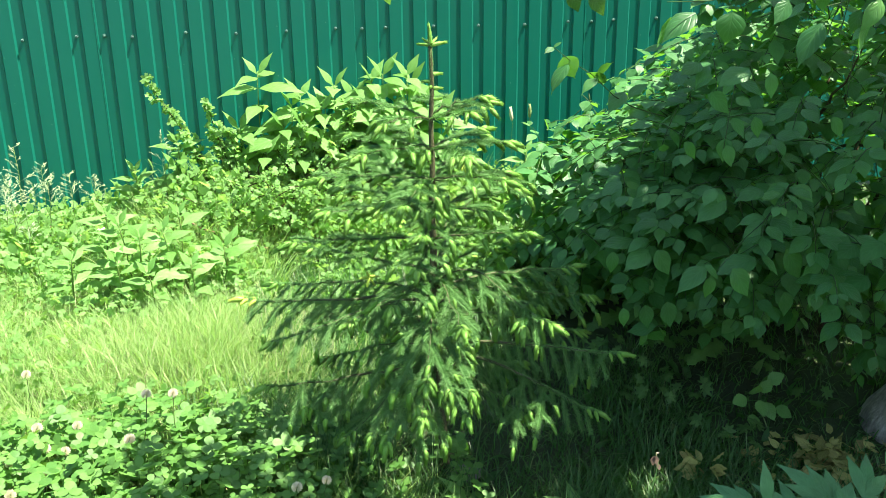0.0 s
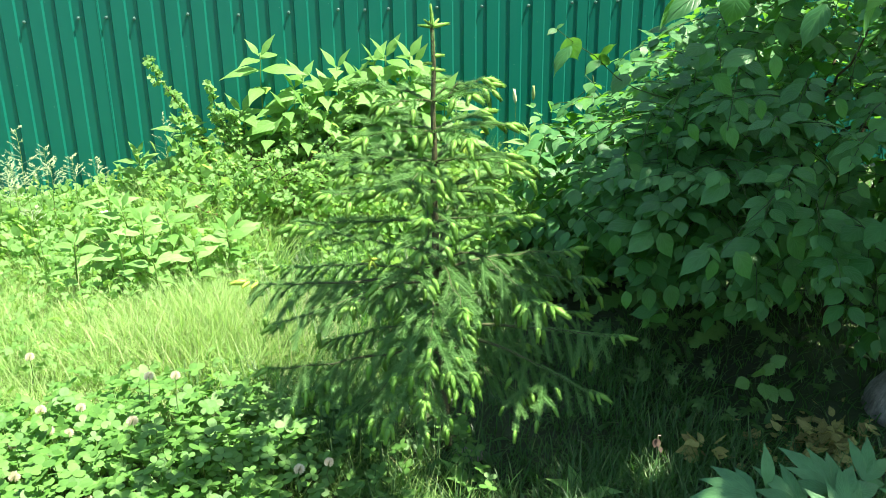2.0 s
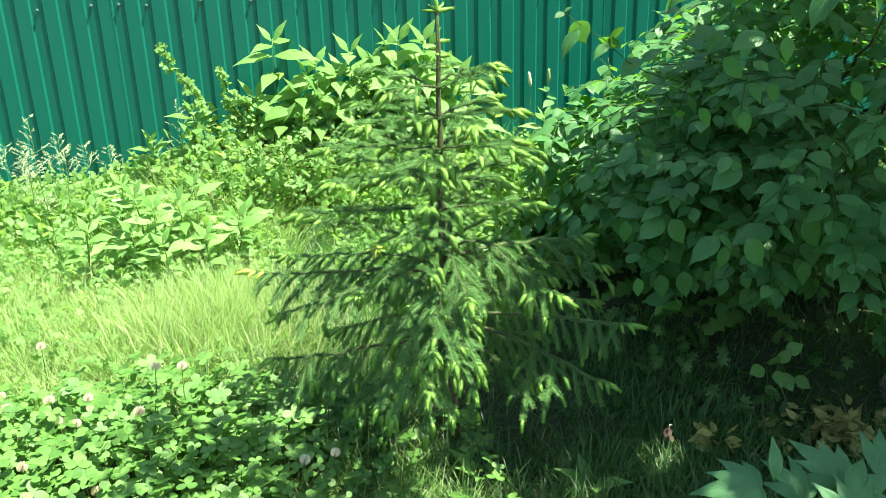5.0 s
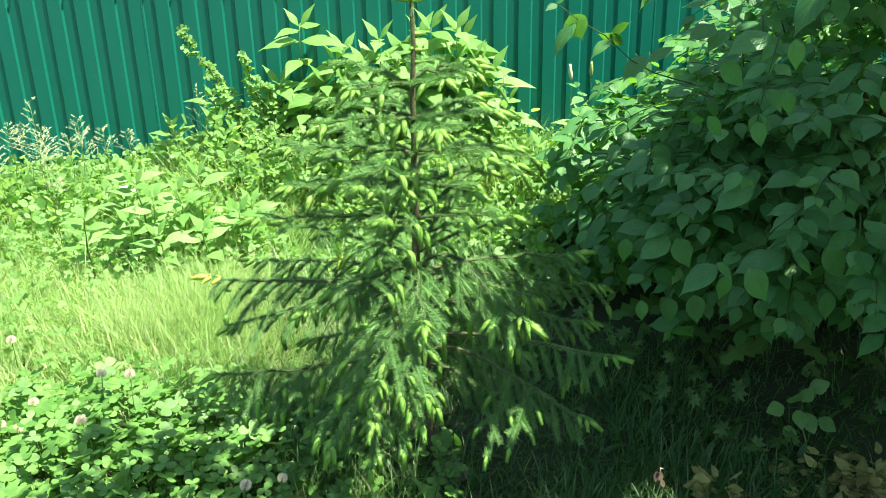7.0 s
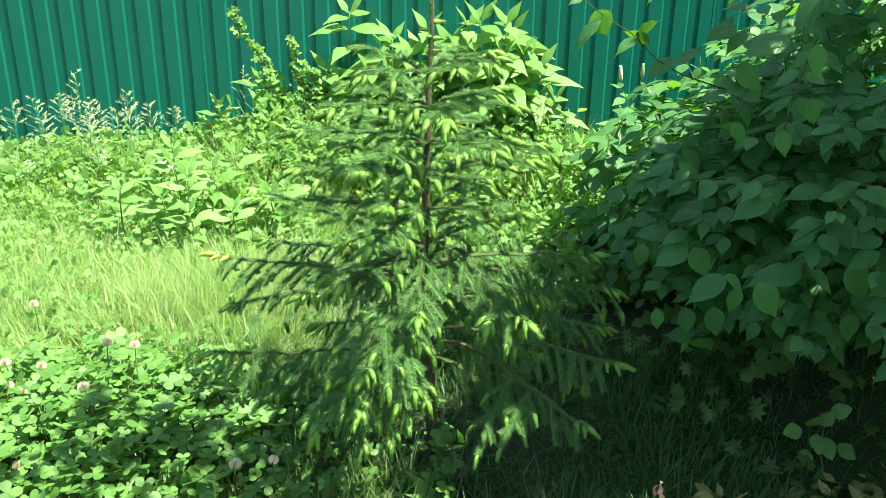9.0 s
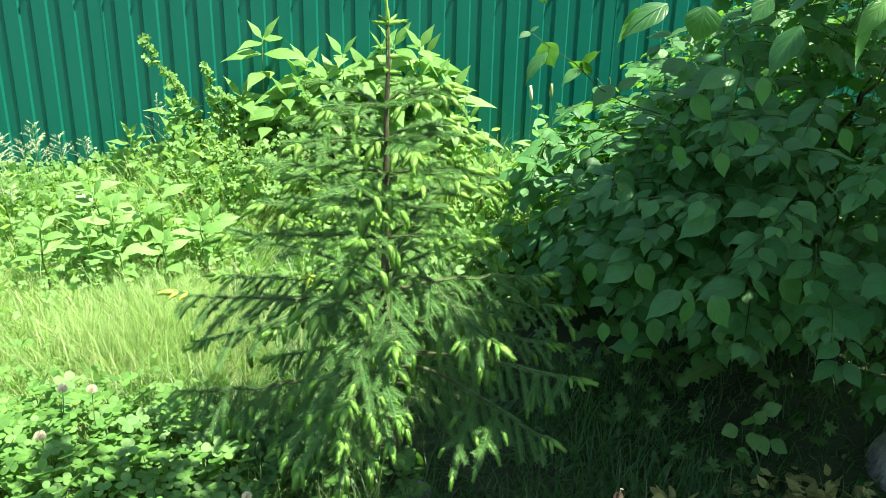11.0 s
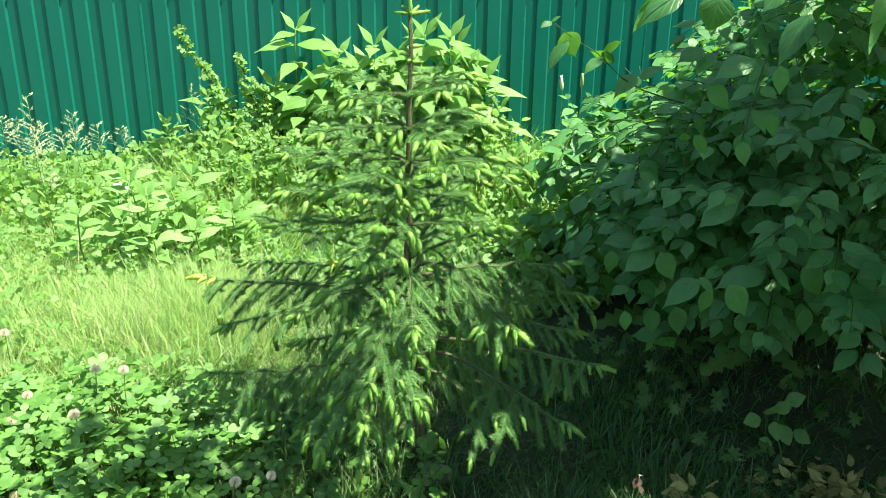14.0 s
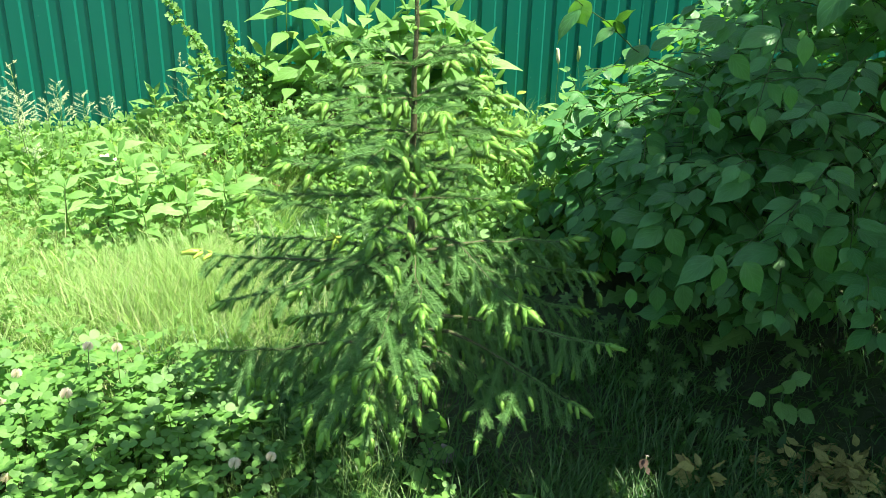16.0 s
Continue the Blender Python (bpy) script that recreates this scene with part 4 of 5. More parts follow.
# Low foliage over the shrub, above the view, added to darken its right part.
low_shade = np.array([1.7, 1.15, 1.9]) + unit(RNG.normal(size=(1700, 3))) * (0.55, 0.75, 0.3) * RNG.random((1700, 1)) ** 0.4
edge = np.array([1.02, 0.98, 2.7]) + unit(RNG.normal(size=(130, 3))) * (0.15, 0.2, 0.15) * RNG.random((130, 1)) ** 0.5
thin = np.array([0.7, 0.86, 2.7]) + unit(RNG.normal(size=(18, 3))) * (0.2, 0.22, 0.15) * RNG.random((18, 1)) ** 0.5
dim = np.array([0.57, 0.86, 2.7]) + unit(RNG.normal(size=(55, 3))) * (0.13, 0.2, 0.15) * RNG.random((55, 1)) ** 0.5
back = np.array([1.12, 1.78, 2.7]) + unit(RNG.normal(size=(230, 3))) * (0.27, 0.28, 0.15) * RNG.random((230, 1)) ** 0.5
fore = np.array([1.38, 0.52, 2.62]) + unit(RNG.normal(size=(210, 3))) * (0.27, 0.3, 0.13) * RNG.random((210, 1)) ** 0.5
veil = np.array([1.21, 1.36, 2.65]) + unit(RNG.normal(size=(160, 3))) * (0.17, 0.26, 0.15) * RNG.random((160, 1)) ** 0.5
inner = np.array([1.06, 1.1, 2.65]) + unit(RNG.normal(size=(150, 3))) * (0.1, 0.14, 0.12) * RNG.random((150, 1)) ** 0.5
close = np.array([1.05, 0.88, 2.65]) + unit(RNG.normal(size=(90, 3))) * (0.09, 0.08, 0.12) * RNG.random((90, 1)) ** 0.5
shade = np.array([1.78, 1.42, 2.6]) + unit(RNG.normal(size=(900, 3))) * (0.5, 0.5, 0.2) * RNG.random((900, 1)) ** 0.5
# Foliage beside the view, added to block skylight from the right.
side_shade = np.array([2.35, 0.3, 1.6]) + unit(RNG.normal(size=(3200, 3))) * (0.6, 0.85, 0.85) * RNG.random((3200, 1)) ** 0.4
q = np.concatenate((q, side_shade, close, shade, stray, spray, low, low_shade, edge, thin, dim, back, fore, veil, inner))
q = q[sunny_gaps(q, 0.05)]
n = len(q)
limbs = [((0.06, -0.5, 2.2), (crown_c + np.array(o) * crown_r - OLD)) for o in ((-0.8, -0.15, -0.1), (-0.5, 0.6, 0.2), (-1.1, -0.5, -0.2), (-0.3, -0.7, 0), (0.4, 0.4, 0.3), (0.6, -0.3, 0.1), (0, 0, 0.7))]
for a, b in limbs:
    s = Soup()
    tube(s, curve(a, b, 0, 7, 0.02, 0.1), np.linspace(0.045, 0.008, 7), 7)
    part("limb", s, M_BARK, old_tree)
s = Soup().scatter(SMALL, q - OLD, aim(unit(RNG.normal(size=(n, 3)) + (0, 0, -0.5)), unit(RNG.normal(size=(n, 3)) * 0.5 + (0, 0, 1))), RNG.uniform(0.06, 0.1, n))
part("crown", s, M_HERB, old_tree, "unseen leafy crown with clumps added to cast shade", "stuff")

HANG = [Soup().put(*leaf_form((0.1, 0.8, 1.0, 0.8, 0.4, 0.03), 6, 2, 0.3, 0.3, 0.5, 0.02)).mesh("leaf", m) for m in (M_HERB, M_TOOTHED)]
for root, places in (((1.2, 0.9, 2.2), (((0.113, 1.0, 1.305), (0.134, 1.0, 1.262), 0), ((0.152, 1.0, 1.303), (0.178, 0.99, 1.257), 0))), ((-0.12, 1.02, 1.9), (((-0.212, 1.0, 1.316), (-0.205, 1.0, 1.284), 1),))):
    s = Soup()
    tube(s, curve(root, places[0][0], 0, 8, 0.004, 0.02) - OLD, np.linspace(0.004, 0.0009, 8), 5)
    for p, tip, k in places[1:]:
        tube(s, curve(places[0][0], p, 0, 4) - OLD, 0.0008, 4)
    part("hanging_twig", s, M_TWIG, old_tree)
    for p, tip, k in places:
        a = np.array(tip) - np.array(p)
        put_leaf(old_tree, OLD, HANG[k], aim(np.array([a]), np.array([(-0.4, -0.7, 0.5)]))[0], p, float(np.linalg.norm(a)))
s = Soup()
tube(s, curve((0.45, -0.95, 2.55), (-1.56, -0.44, 1.9), 0, 8, 0.01, 0.06), np.linspace(0.012, 0.004, 8), 6)
part("limb", s, M_BARK, old_tree)

# ---- tall herbs by the fence ----
RNG = np.random.default_rng(41)
LANCES = [Soup().put(*LANCE).mesh("leaf", M_WEED), Soup().put(*LANCE_UP).mesh("leaf", M_WEED)]


def herb(x, y, top, leaf=0.14, gap=0.075, lean=(0, 0), bare=0.2, rise_by=0.0, group="tall herbs by the fence", label="tall pale green herb with opposite pointed leaves by the fence"):
    z0 = float(rise(x, y))
    base = np.array([x, y, z0])
    t = thing("herb", base, label, "plant", group)
    tip = np.array([x + lean[0], y + lean[1], z0 + top])
    path = curve(base, tip, 0, 7, 0.005)
    s = Soup()
    tube(s, path - base, np.linspace(0.005, 0.002, 7), 6)
    part("stem", s, M_STEM, t)
    turn = RNG.uniform(-0.5, 0.5)
    h = top - 0.012
    k = 0
    while h > top * bare:
        f = h / top
        p = np.array([np.interp(f, np.linspace(0, 1, 7), path[:, i]) for i in range(3)])
        young = (0.55, 0.85, 1.05)[min(k, 2)]
        for g in (0, np.pi):
            a = turn + g + RNG.uniform(-0.3, 0.3)
            up = (1.6, 0.2, 0.1, -0.05)[min(k, 3)] + rise_by + RNG.uniform(-0.12, 0.15)
            way = np.array([math.cos(a), math.sin(a), up])
            r = aim(np.array([way]), np.array([[-0.3 * math.cos(a), -0.3 * math.sin(a) - 0.5, 1.0]]))[0]
            put_leaf(t, base, LANCES[1 if k < 1 else 0], r, p + 0.004 * way, leaf * young * RNG.uniform(0.85, 1.15))
        turn += np.pi / 2
        h -= gap * (0.1, 0.4, 0.65, 0.9)[min(k, 3)] * RNG.uniform(0.85, 1.2)
        k += 1
    return t


for x, y, top in ((-0.415, 3.64, 0.84), (-0.216, 3.62, 0.745), (-0.138, 3.6, 0.69), (-0.07, 3.64, 0.785), (0.108, 3.64, 0.8), (0.173, 3.62, 0.825), (0.269, 3.63, 0.82), (-0.318, 3.6, 0.62), (-0.506, 3.6, 0.59), (-0.802, 3.6, 0.4), (-0.998, 3.6, 0.27),
                  (0.338, 3.62, 0.7), (0.206, 3.58, 0.66), (0.091, 3.6, 0.7), (-0.2, 3.56, 0.63), (0.355, 3.6, 0.685), (0.41, 3.6, 0.645), (0.222, 3.66, 0.69), (0.299, 3.66, 0.775), (0.415, 3.6, 0.5), (0.345, 3.55, 0.565), (0.03, 3.66, 0.72), (-0.03, 3.58, 0.6), (0.5, 3.6, 0.5), (-0.4, 3.56, 0.5), (-0.27, 3.66, 0.7), (-0.1, 3.66, 0.7), (0.15, 3.56, 0.72), (0.02, 3.6, 0.66), (-0.33, 3.64, 0.52), (0.26, 3.56, 0.7)):
    herb(x, y, top - 0.04, 0.2, 0.105, (RNG.uniform(-0.015, 0.015), RNG.uniform(-0.04, 0.02)), 0.3)
for x, y, top in ((0.72, 3.3, 0.46), (0.6, 3.25, 0.36), (0.5, 3.2, 0.34), (-0.98, 3.55, 0.3), (-0.96, 3.5, 0.36), (-0.76, 3.5, 0.5), (-0.86, 2.62, 0.33), (-0.75, 2.66, 0.35), (-0.95, 2.6, 0.26), (-0.8, 2.5, 0.24), (-0.68, 2.55, 0.26), (-1.02, 2.75, 0.3), (-0.52, 2.75, 0.3), (-0.9, 2.72, 0.36), (-0.72, 2.78, 0.38), (-1.1, 2.62, 0.28), (-0.6, 2.62, 0.3), (-1.0, 3.0, 0.32)):
    herb(x, y, top, 0.115, 0.075, (RNG.uniform(-0.04, 0.04), RNG.uniform(-0.06, 0.0)), 0.15, 0.4, "low herbs in the meadow", "low bushy herb with broad pale green leaves in the grass")

# ---- gooseberry bush ----
RNG = np.random.default_rng(43)
GOOS = np.array([-0.55, 3.45, float(rise(-0.55, 3.45))])
berry = thing("gooseberry_bush", GOOS, "straggly gooseberry bush with small lobed light green leaves", "bush")
leaves_p, leaves_w = [], []
canes = ((-0.866, 0.83), (-0.629, 0.714), (-0.542, 0.589), (0.006, 0.683), (-0.577, 0.53), (-0.219, 0.596), (-0.16, 0.556), (-0.7, 0.5), (-0.03, 0.6), (-0.3, 0.5), (-0.78, 0.44))
for i in range(76):
    if i < len(canes):
        x, top = canes[i]
        path = curve((-0.5 + 0.65 * (x + 0.5) * (x > -0.5), 3.5, 0.05), (x, 3.48, top), 0, 9, 0.004, 0.06)
    else:
        a = RNG.uniform(0, 2 * np.pi)
        foot = GOOS + (RNG.uniform(-0.15, 0.35), RNG.uniform(-0.1, 0.1), 0)
        end = np.array([-0.4 + 0.5 * math.cos(a) * RNG.uniform(0.3, 1), 3.3 + 0.33 * math.sin(a), RNG.uniform(0.28, 0.57)])
        path = curve(foot, end, 0, 9, 0.006, 0.14)
    s = Soup()
    tube(s, path - GOOS, np.linspace(0.0035, 0.0014, 9), 5)
    part("stem", s, M_TWIG, berry)
    m = 85 if i < len(canes) else 36
    f = RNG.uniform(0.25, 1.0, m)
    f[:3] = 1.0
    leaves_p.append(np.stack([np.interp(f, np.linspace(0, 1, 9), path[:, k]) for k in range(3)], -1) + RNG.normal(0, 0.02 if i < len(canes) else 0.014, (m, 3)) * (1.35 - f[:, None]))
    leaves_w.append(unit(RNG.normal(size=(m, 3)) + (0, 0, 0.35)))
lp, lw = np.concatenate(leaves_p), np.concatenate(leaves_w)
s = Soup().scatter(LOBED, lp - GOOS, aim(lw, unit(RNG.normal(size=lp.shape) * 0.35 + (0.25, -0.4, 1))), np.where(np.arange(len(lp)) < 85 * len(canes), 1.1, 0.85) * RNG.uniform(0.016, 0.034, len(lp)))
part("foliage", s, M_BERRY, berry, "small lobed leaves", "stuff")

# ---- undergrowth ----
RNG = np.random.default_rng(47)


def field(n, x0, x1, y0, y1):
    return np.column_stack((RNG.uniform(x0, x1, n), RNG.uniform(y0, y1, n)))


def in_field(rects):
    def make(n):
        area = np.array([(b - a) * (d - c) for a, b, c, d in rects])
        k = (n * area / area.sum()).astype(int)
        return np.concatenate([field(m, *r) for m, r in zip(k, rects)])
    return make


under = Soup()
centres = np.column_stack((RNG.uniform(-2.4, 1.0, 420), RNG.uniform(2.5, 3.72, 420)))
centres[:, 1] = np.where(centres[:, 0] < -0.9, 2.75 + (centres[:, 1] - 2.5) * 0.78, centres[:, 1])
ctop = 0.1 + 0.17 * smooth(2.4, 3.4, centres[:, 1]) + RNG.uniform(0, 0.13, 420) + 0.14 * smooth(-0.9, -0.3, centres[:, 0]) * smooth(2.9, 3.4, centres[:, 1])
ctop += 0.1 * smooth(-0.95, -0.6, centres[:, 0]) * smooth(0.5, 0.25, centres[:, 0]) * smooth(2.85, 3.2, centres[:, 1])
ctop *= (1 - 0.45 * smooth(-0.6, -1.1, centres[:, 0])) * (1 - 0.4 * smooth(0.35, 0.6, centres[:, 0]))
ctop *= np.where((np.abs(centres[:, 0]) < 0.42) & (centres[:, 1] < 3.0), 0.6, 1.0)
ctop += 0.16 * smooth(-0.75, -0.5, centres[:, 0]) * smooth(0.75, 0.5, centres[:, 0]) * smooth(2.95, 3.2, centres[:, 1]) * RNG.uniform(0.4, 1.0, 420)
ctop = np.where(centres[:, 0] > -0.75, np.minimum(ctop, RNG.uniform(0.24, 0.44, 420)), ctop)
who = RNG.integers(0, 420, 27000)
n = len(who)
f = RNG.random(n) ** 0.6
xy = centres[who] + RNG.normal(0, 0.045, (n, 2)) * (0.5 + f)[:, None]
z = rise(xy[:, 0], xy[:, 1]) + ctop[who] * f
up = unit(RNG.normal(size=(n, 3)) * 0.75 + (0.1, -0.35, 1))
way = unit(RNG.normal(size=(n, 3)) + (0, -0.2, 0.3))
pos = np.column_stack((xy, z))
kind_of = who % 5
for k, form, lo, hi in ((0, LOBED, 0.011, 0.024), (1, SMALL, 0.02, 0.056), (2, LOBED, 0.01, 0.02), (3, SMALL, 0.012, 0.03), (4, LOBED, 0.016, 0.04)):
    m = kind_of == k
    under.scatter(form, pos[m], aim(way[m], up[m]), RNG.uniform(lo, hi, m.sum()))
tagged(part("undergrowth", under, M_BERRY, None, "tangled light green undergrowth along the fence", "stuff"), category="undergrowth")
canes = Soup()
for c, t in zip(centres[::2], ctop[::2]):
    foot = np.array([*c, float(rise(*c))])
    tube(canes, curve(foot, foot + (RNG.normal(0, 0.03), RNG.normal(0, 0.03), t * 0.95), 0, 4, 0.004), 0.0013, 4)
tagged(part("weed_stalks", canes, M_STEM, None, "thin green stalks among the undergrowth", "stuff"), category="undergrowth")

# ---- grass ----
RNG = np.random.default_rng(53)
g = Soup()
grass(15000, in_field([(-2.4, -0.85, 1.65, 3.1)]), lambda x, y: 0.17 + 0.06 * np.sin(4 * x + 3 * y), g, 0.5, 0.5)
grass(4000, lambda n: np.column_stack((-2.5 - np.abs(RNG.normal(0, 0.5, n)), RNG.uniform(1.5, 3.7, n))), lambda x, y: 0.13 + 0 * x, g, 0.6)
grass(36000, in_field([(-2.6, -0.1, 1.6, 3.7)]), lambda x, y: 0.09 + 0.07 * smooth(2.1, 3.2, y), g, 0.7, 0.62)
grass(8000, lambda n: np.column_stack((RNG.normal(-0.64, 0.19, n), RNG.normal(2.2, 0.17, n))), lambda x, y: 0.15 + 0.09 * np.exp(-((x + 0.64) / 0.22) ** 2), g, 0.45, 0.5)
grass(2500, lambda n: np.column_stack((RNG.normal(-0.62, 0.22, n), RNG.normal(2.2, 0.2, n))), lambda x, y: 0.2 + 0 * x, g, 0.7, 0.9)
grass(9000, in_field([(-0.95, -0.4, 2.7, 3.7), (-0.4, 0.6, 3.25, 3.7)]), lambda x, y: 0.28 + 0.12 * smooth(2.9, 3.4, y) * smooth(-1.0, -0.6, x), g, 0.3)
grass(1700, in_field([(-0.6, -0.02, 1.08, 1.5)]), lambda x, y: 0.15 + 0 * x, g, 0.4, 0.7)
straw = Soup()
grass(1500, lambda n: np.column_stack((RNG.normal(-0.62, 0.17, n), RNG.normal(2.2, 0.16, n))), lambda x, y: 0.21 + 0.06 * np.sin(9 * x + 5 * y), straw, 0.4, 0.45)
grass(4200, in_field([(-2.4, -0.4, 1.6, 2.9)]), lambda x, y: 0.15 + 0 * x, straw, 0.8, 0.55)
tagged(part("dead_grass", straw, M_STRAW, None, "dead straw coloured blades among the grass", "stuff"), category="grass")
n = 2400
xy = field(n, -2.4, -0.45, 1.62, 2.8)
xy = xy[np.hypot((xy[:, 0] + 0.66) / 0.4, (xy[:, 1] - 2.15) / 0.3) > RNG.uniform(0.6, 1.1, n)]
n = len(xy)
weeds = Soup().scatter(LOBED, np.column_stack((xy, rise(xy[:, 0], xy[:, 1]) + RNG.uniform(0.03, 0.19, n))), aim(unit(RNG.normal(size=(n, 3)) + (0, -0.2, 0.2)), unit(RNG.normal(size=(n, 3)) * 0.4 + (0, -0.3, 1))), RNG.uniform(0.012, 0.028, n))
tagged(part("small_weeds", weeds, M_BERRY, None, "small leafy weeds among the meadow grass", "stuff"), category="weeds")
tagged(part("meadow_grass", g, M_GRASS, None, "long sunlit pale green meadow grass", "stuff"), category="grass")
# Wears the darker grass copy, so shade here is partly in the colour.
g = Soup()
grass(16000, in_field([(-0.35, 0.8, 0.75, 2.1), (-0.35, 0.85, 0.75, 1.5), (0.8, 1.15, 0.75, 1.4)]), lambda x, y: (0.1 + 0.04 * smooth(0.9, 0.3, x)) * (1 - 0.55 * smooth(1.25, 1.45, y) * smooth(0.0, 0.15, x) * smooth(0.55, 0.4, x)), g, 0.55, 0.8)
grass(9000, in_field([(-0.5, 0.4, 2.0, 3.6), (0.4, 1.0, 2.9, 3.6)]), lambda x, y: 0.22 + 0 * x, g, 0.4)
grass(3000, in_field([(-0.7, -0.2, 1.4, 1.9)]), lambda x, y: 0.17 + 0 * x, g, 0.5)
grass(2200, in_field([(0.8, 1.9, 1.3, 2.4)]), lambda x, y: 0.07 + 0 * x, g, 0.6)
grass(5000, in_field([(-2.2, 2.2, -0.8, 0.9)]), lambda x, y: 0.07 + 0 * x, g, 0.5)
tagged(part("lawn_grass", g, M_SHADEGRASS, None, "short green grass in the shade, coloured darker to show it", "stuff"), category="grass")

# Same shade-darkened grass colour as under the spruce.
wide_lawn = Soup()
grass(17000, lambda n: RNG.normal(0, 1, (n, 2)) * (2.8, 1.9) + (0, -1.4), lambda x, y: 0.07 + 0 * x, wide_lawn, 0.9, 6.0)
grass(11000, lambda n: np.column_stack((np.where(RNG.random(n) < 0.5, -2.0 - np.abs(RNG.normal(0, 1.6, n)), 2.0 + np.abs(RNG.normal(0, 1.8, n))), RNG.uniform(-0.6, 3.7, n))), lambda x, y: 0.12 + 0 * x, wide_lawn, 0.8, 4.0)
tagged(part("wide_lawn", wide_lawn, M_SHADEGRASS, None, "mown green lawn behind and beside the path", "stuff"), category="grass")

# ---- clover ----
RNG = np.random.default_rng(59)
CLV = np.array([-0.9, 1.3, 0.07])
patch = thing("clover_patch", CLV, "lush patch of green clover in dappled sun", "clover")
n = 8500
xy = np.column_stack((RNG.uniform(-2.3, 0.05, n), RNG.uniform(0.5, 1.75, n)))
dens = smooth(1.75, 1.6, xy[:, 1]) * smooth(0.45, 0.95, xy[:, 1]) * smooth(-2.4, -1.6, xy[:, 0]) * (0.12 + 0.88 * smooth(-0.15, -0.5, xy[:, 0]))
xy = xy[RNG.random(n) < dens]
n = len(xy)
tall = 0.11 + 0.12 * smooth(-0.2, -0.8, xy[:, 0])
z = rise(xy[:, 0], xy[:, 1]) + tall * RNG.uniform(0.45, 1.1, n)
pos = np.column_stack((xy, z))
up = unit(RNG.normal(size=(n, 3)) * 0.3 + (0, -0.1, 1))
rot = aim(unit(np.cross(up, RNG.normal(size=(n, 3)))), up)
size = RNG.uniform(0.014, 0.029, n)
lead = np.argsort(pos[:, 1] - 0.2 * pos[:, 2] + RNG.uniform(0, 0.5, n))
CL = Soup().put(*CLOVER).mesh("clover_leaf", M_CLOVER)
for i in lead[:280]:
    put_leaf(patch, CLV, CL, rot[i], pos[i], size[i], name="clover_leaf")
others = lead[280:]
s = Soup().scatter(CLOVER, pos[others] - CLV, rot[others], size[others])
part("foliage", s, M_CLOVER, patch, "dense clover leaves", "stuff")
stalks = Soup()
for i in range(0, n, 3):
    foot = pos[i] * (1, 1, 0) + (RNG.normal(0, 0.015), RNG.normal(0, 0.015), rise(*pos[i, :2]))
    tube(stalks, curve(foot, pos[i], 0, 3) - CLV, 0.0009, 3)
part("stalk_mass", stalks, M_STEM, patch, kind="stuff")


def clover_head():
    """A round head of many small upright florets."""
    s = Soup()
    f = leaf_form((0.3, 0.8, 1.0, 0.1), 3, 1, 0.22, 0.1, 0.5)
    n = 70
    k = np.arange(n) + 0.5
    z = 1 - 1.75 * k / n
    a = k * 2.39996
    d = np.stack((np.sqrt(1 - z * z) * np.cos(a), np.sqrt(1 - z * z) * np.sin(a), z), -1)
    s.scatter(f, d * 0.25, aim(unit(d + (0, 0, 0.25)), np.cross(d, (0.3, 0.2, 0.9))), np.full(n, 0.75))
    return s.mesh("head", M_CREAM)


HEAD = clover_head()
for x, y, z in ((-0.74, 1.465, 0.378), (-0.68, 1.47, 0.37), (-1.0, 1.5, 0.3), (-0.978, 1.456, 0.267), (-0.906, 1.48, 0.306), (-0.41, 1.231, 0.224), (-1.12, 1.55, 0.3), (-1.1, 1.5, 0.29), (-1.05, 1.42, 0.26), (-0.96, 1.36, 0.25),
                (-1.03, 1.32, 0.24), (-0.9, 1.3, 0.24), (-0.8, 1.27, 0.235), (-1.0, 1.26, 0.24), (-0.86, 1.22, 0.22), (-0.78, 1.4, 0.3), (-0.34, 1.28, 0.2), (-1.115, 1.909, 0.25), (-1.2, 1.45, 0.27), (-0.93, 1.43, 0.27)):
    foot = np.array([x + RNG.normal(0, 0.02), y + 0.03, float(rise(x, y))])
    fl = thing("clover_flower", foot, "white clover flower head on a thin stalk", "flower", "clover flowers")
    s = Soup()
    tube(s, curve((0, 0, 0), np.array([x, y, z]) - foot, 0, 5, 0.003), 0.0012, 4)
    part("stalk", s, M_STEM, fl)
    h = part("head", HEAD, None, fl)
    h.matrix_local = Matrix.Translation(Vector(np.array([x, y, z]) - foot)) @ Matrix.Scale(RNG.uniform(0.0115, 0.0145), 4)

# ---- peony beside the camera ----
PEO = np.array([0.42, 0.52, 0.0])
peony = thing("peony", PEO, "peony clump with pointed bluish green leaves", "plant")
LOBE = leaf_form((0.25, 0.62, 0.95, 1.0, 0.75, 0.35, 0.02), 6, 2, 0.155, 0.3, 0.5, 0.006)


def peony_leaf(parts):
    return Soup().put(*join_forms([(LOBE, rot3(t, 0, a), (0, 0.1 * (1 - abs(a) / 90), 0.004 * i), s) for i, (a, s, t) in enumerate(parts)])).mesh("leaf", M_PEONY)


PEO_A = peony_leaf([(0, 1.05, 0), (24, 0.8, 6), (-26, 0.85, 3), (52, 0.9, 8), (-50, 0.85, 2), (84, 0.65, -6), (-78, 0.7, -4)])
PEO_B = peony_leaf([(0, 1.0, 0), (30, 0.85, 6), (-32, 0.9, 2), (-66, 0.6, -4)])
PEO_C = peony_leaf([(0, 1.0, 0)])

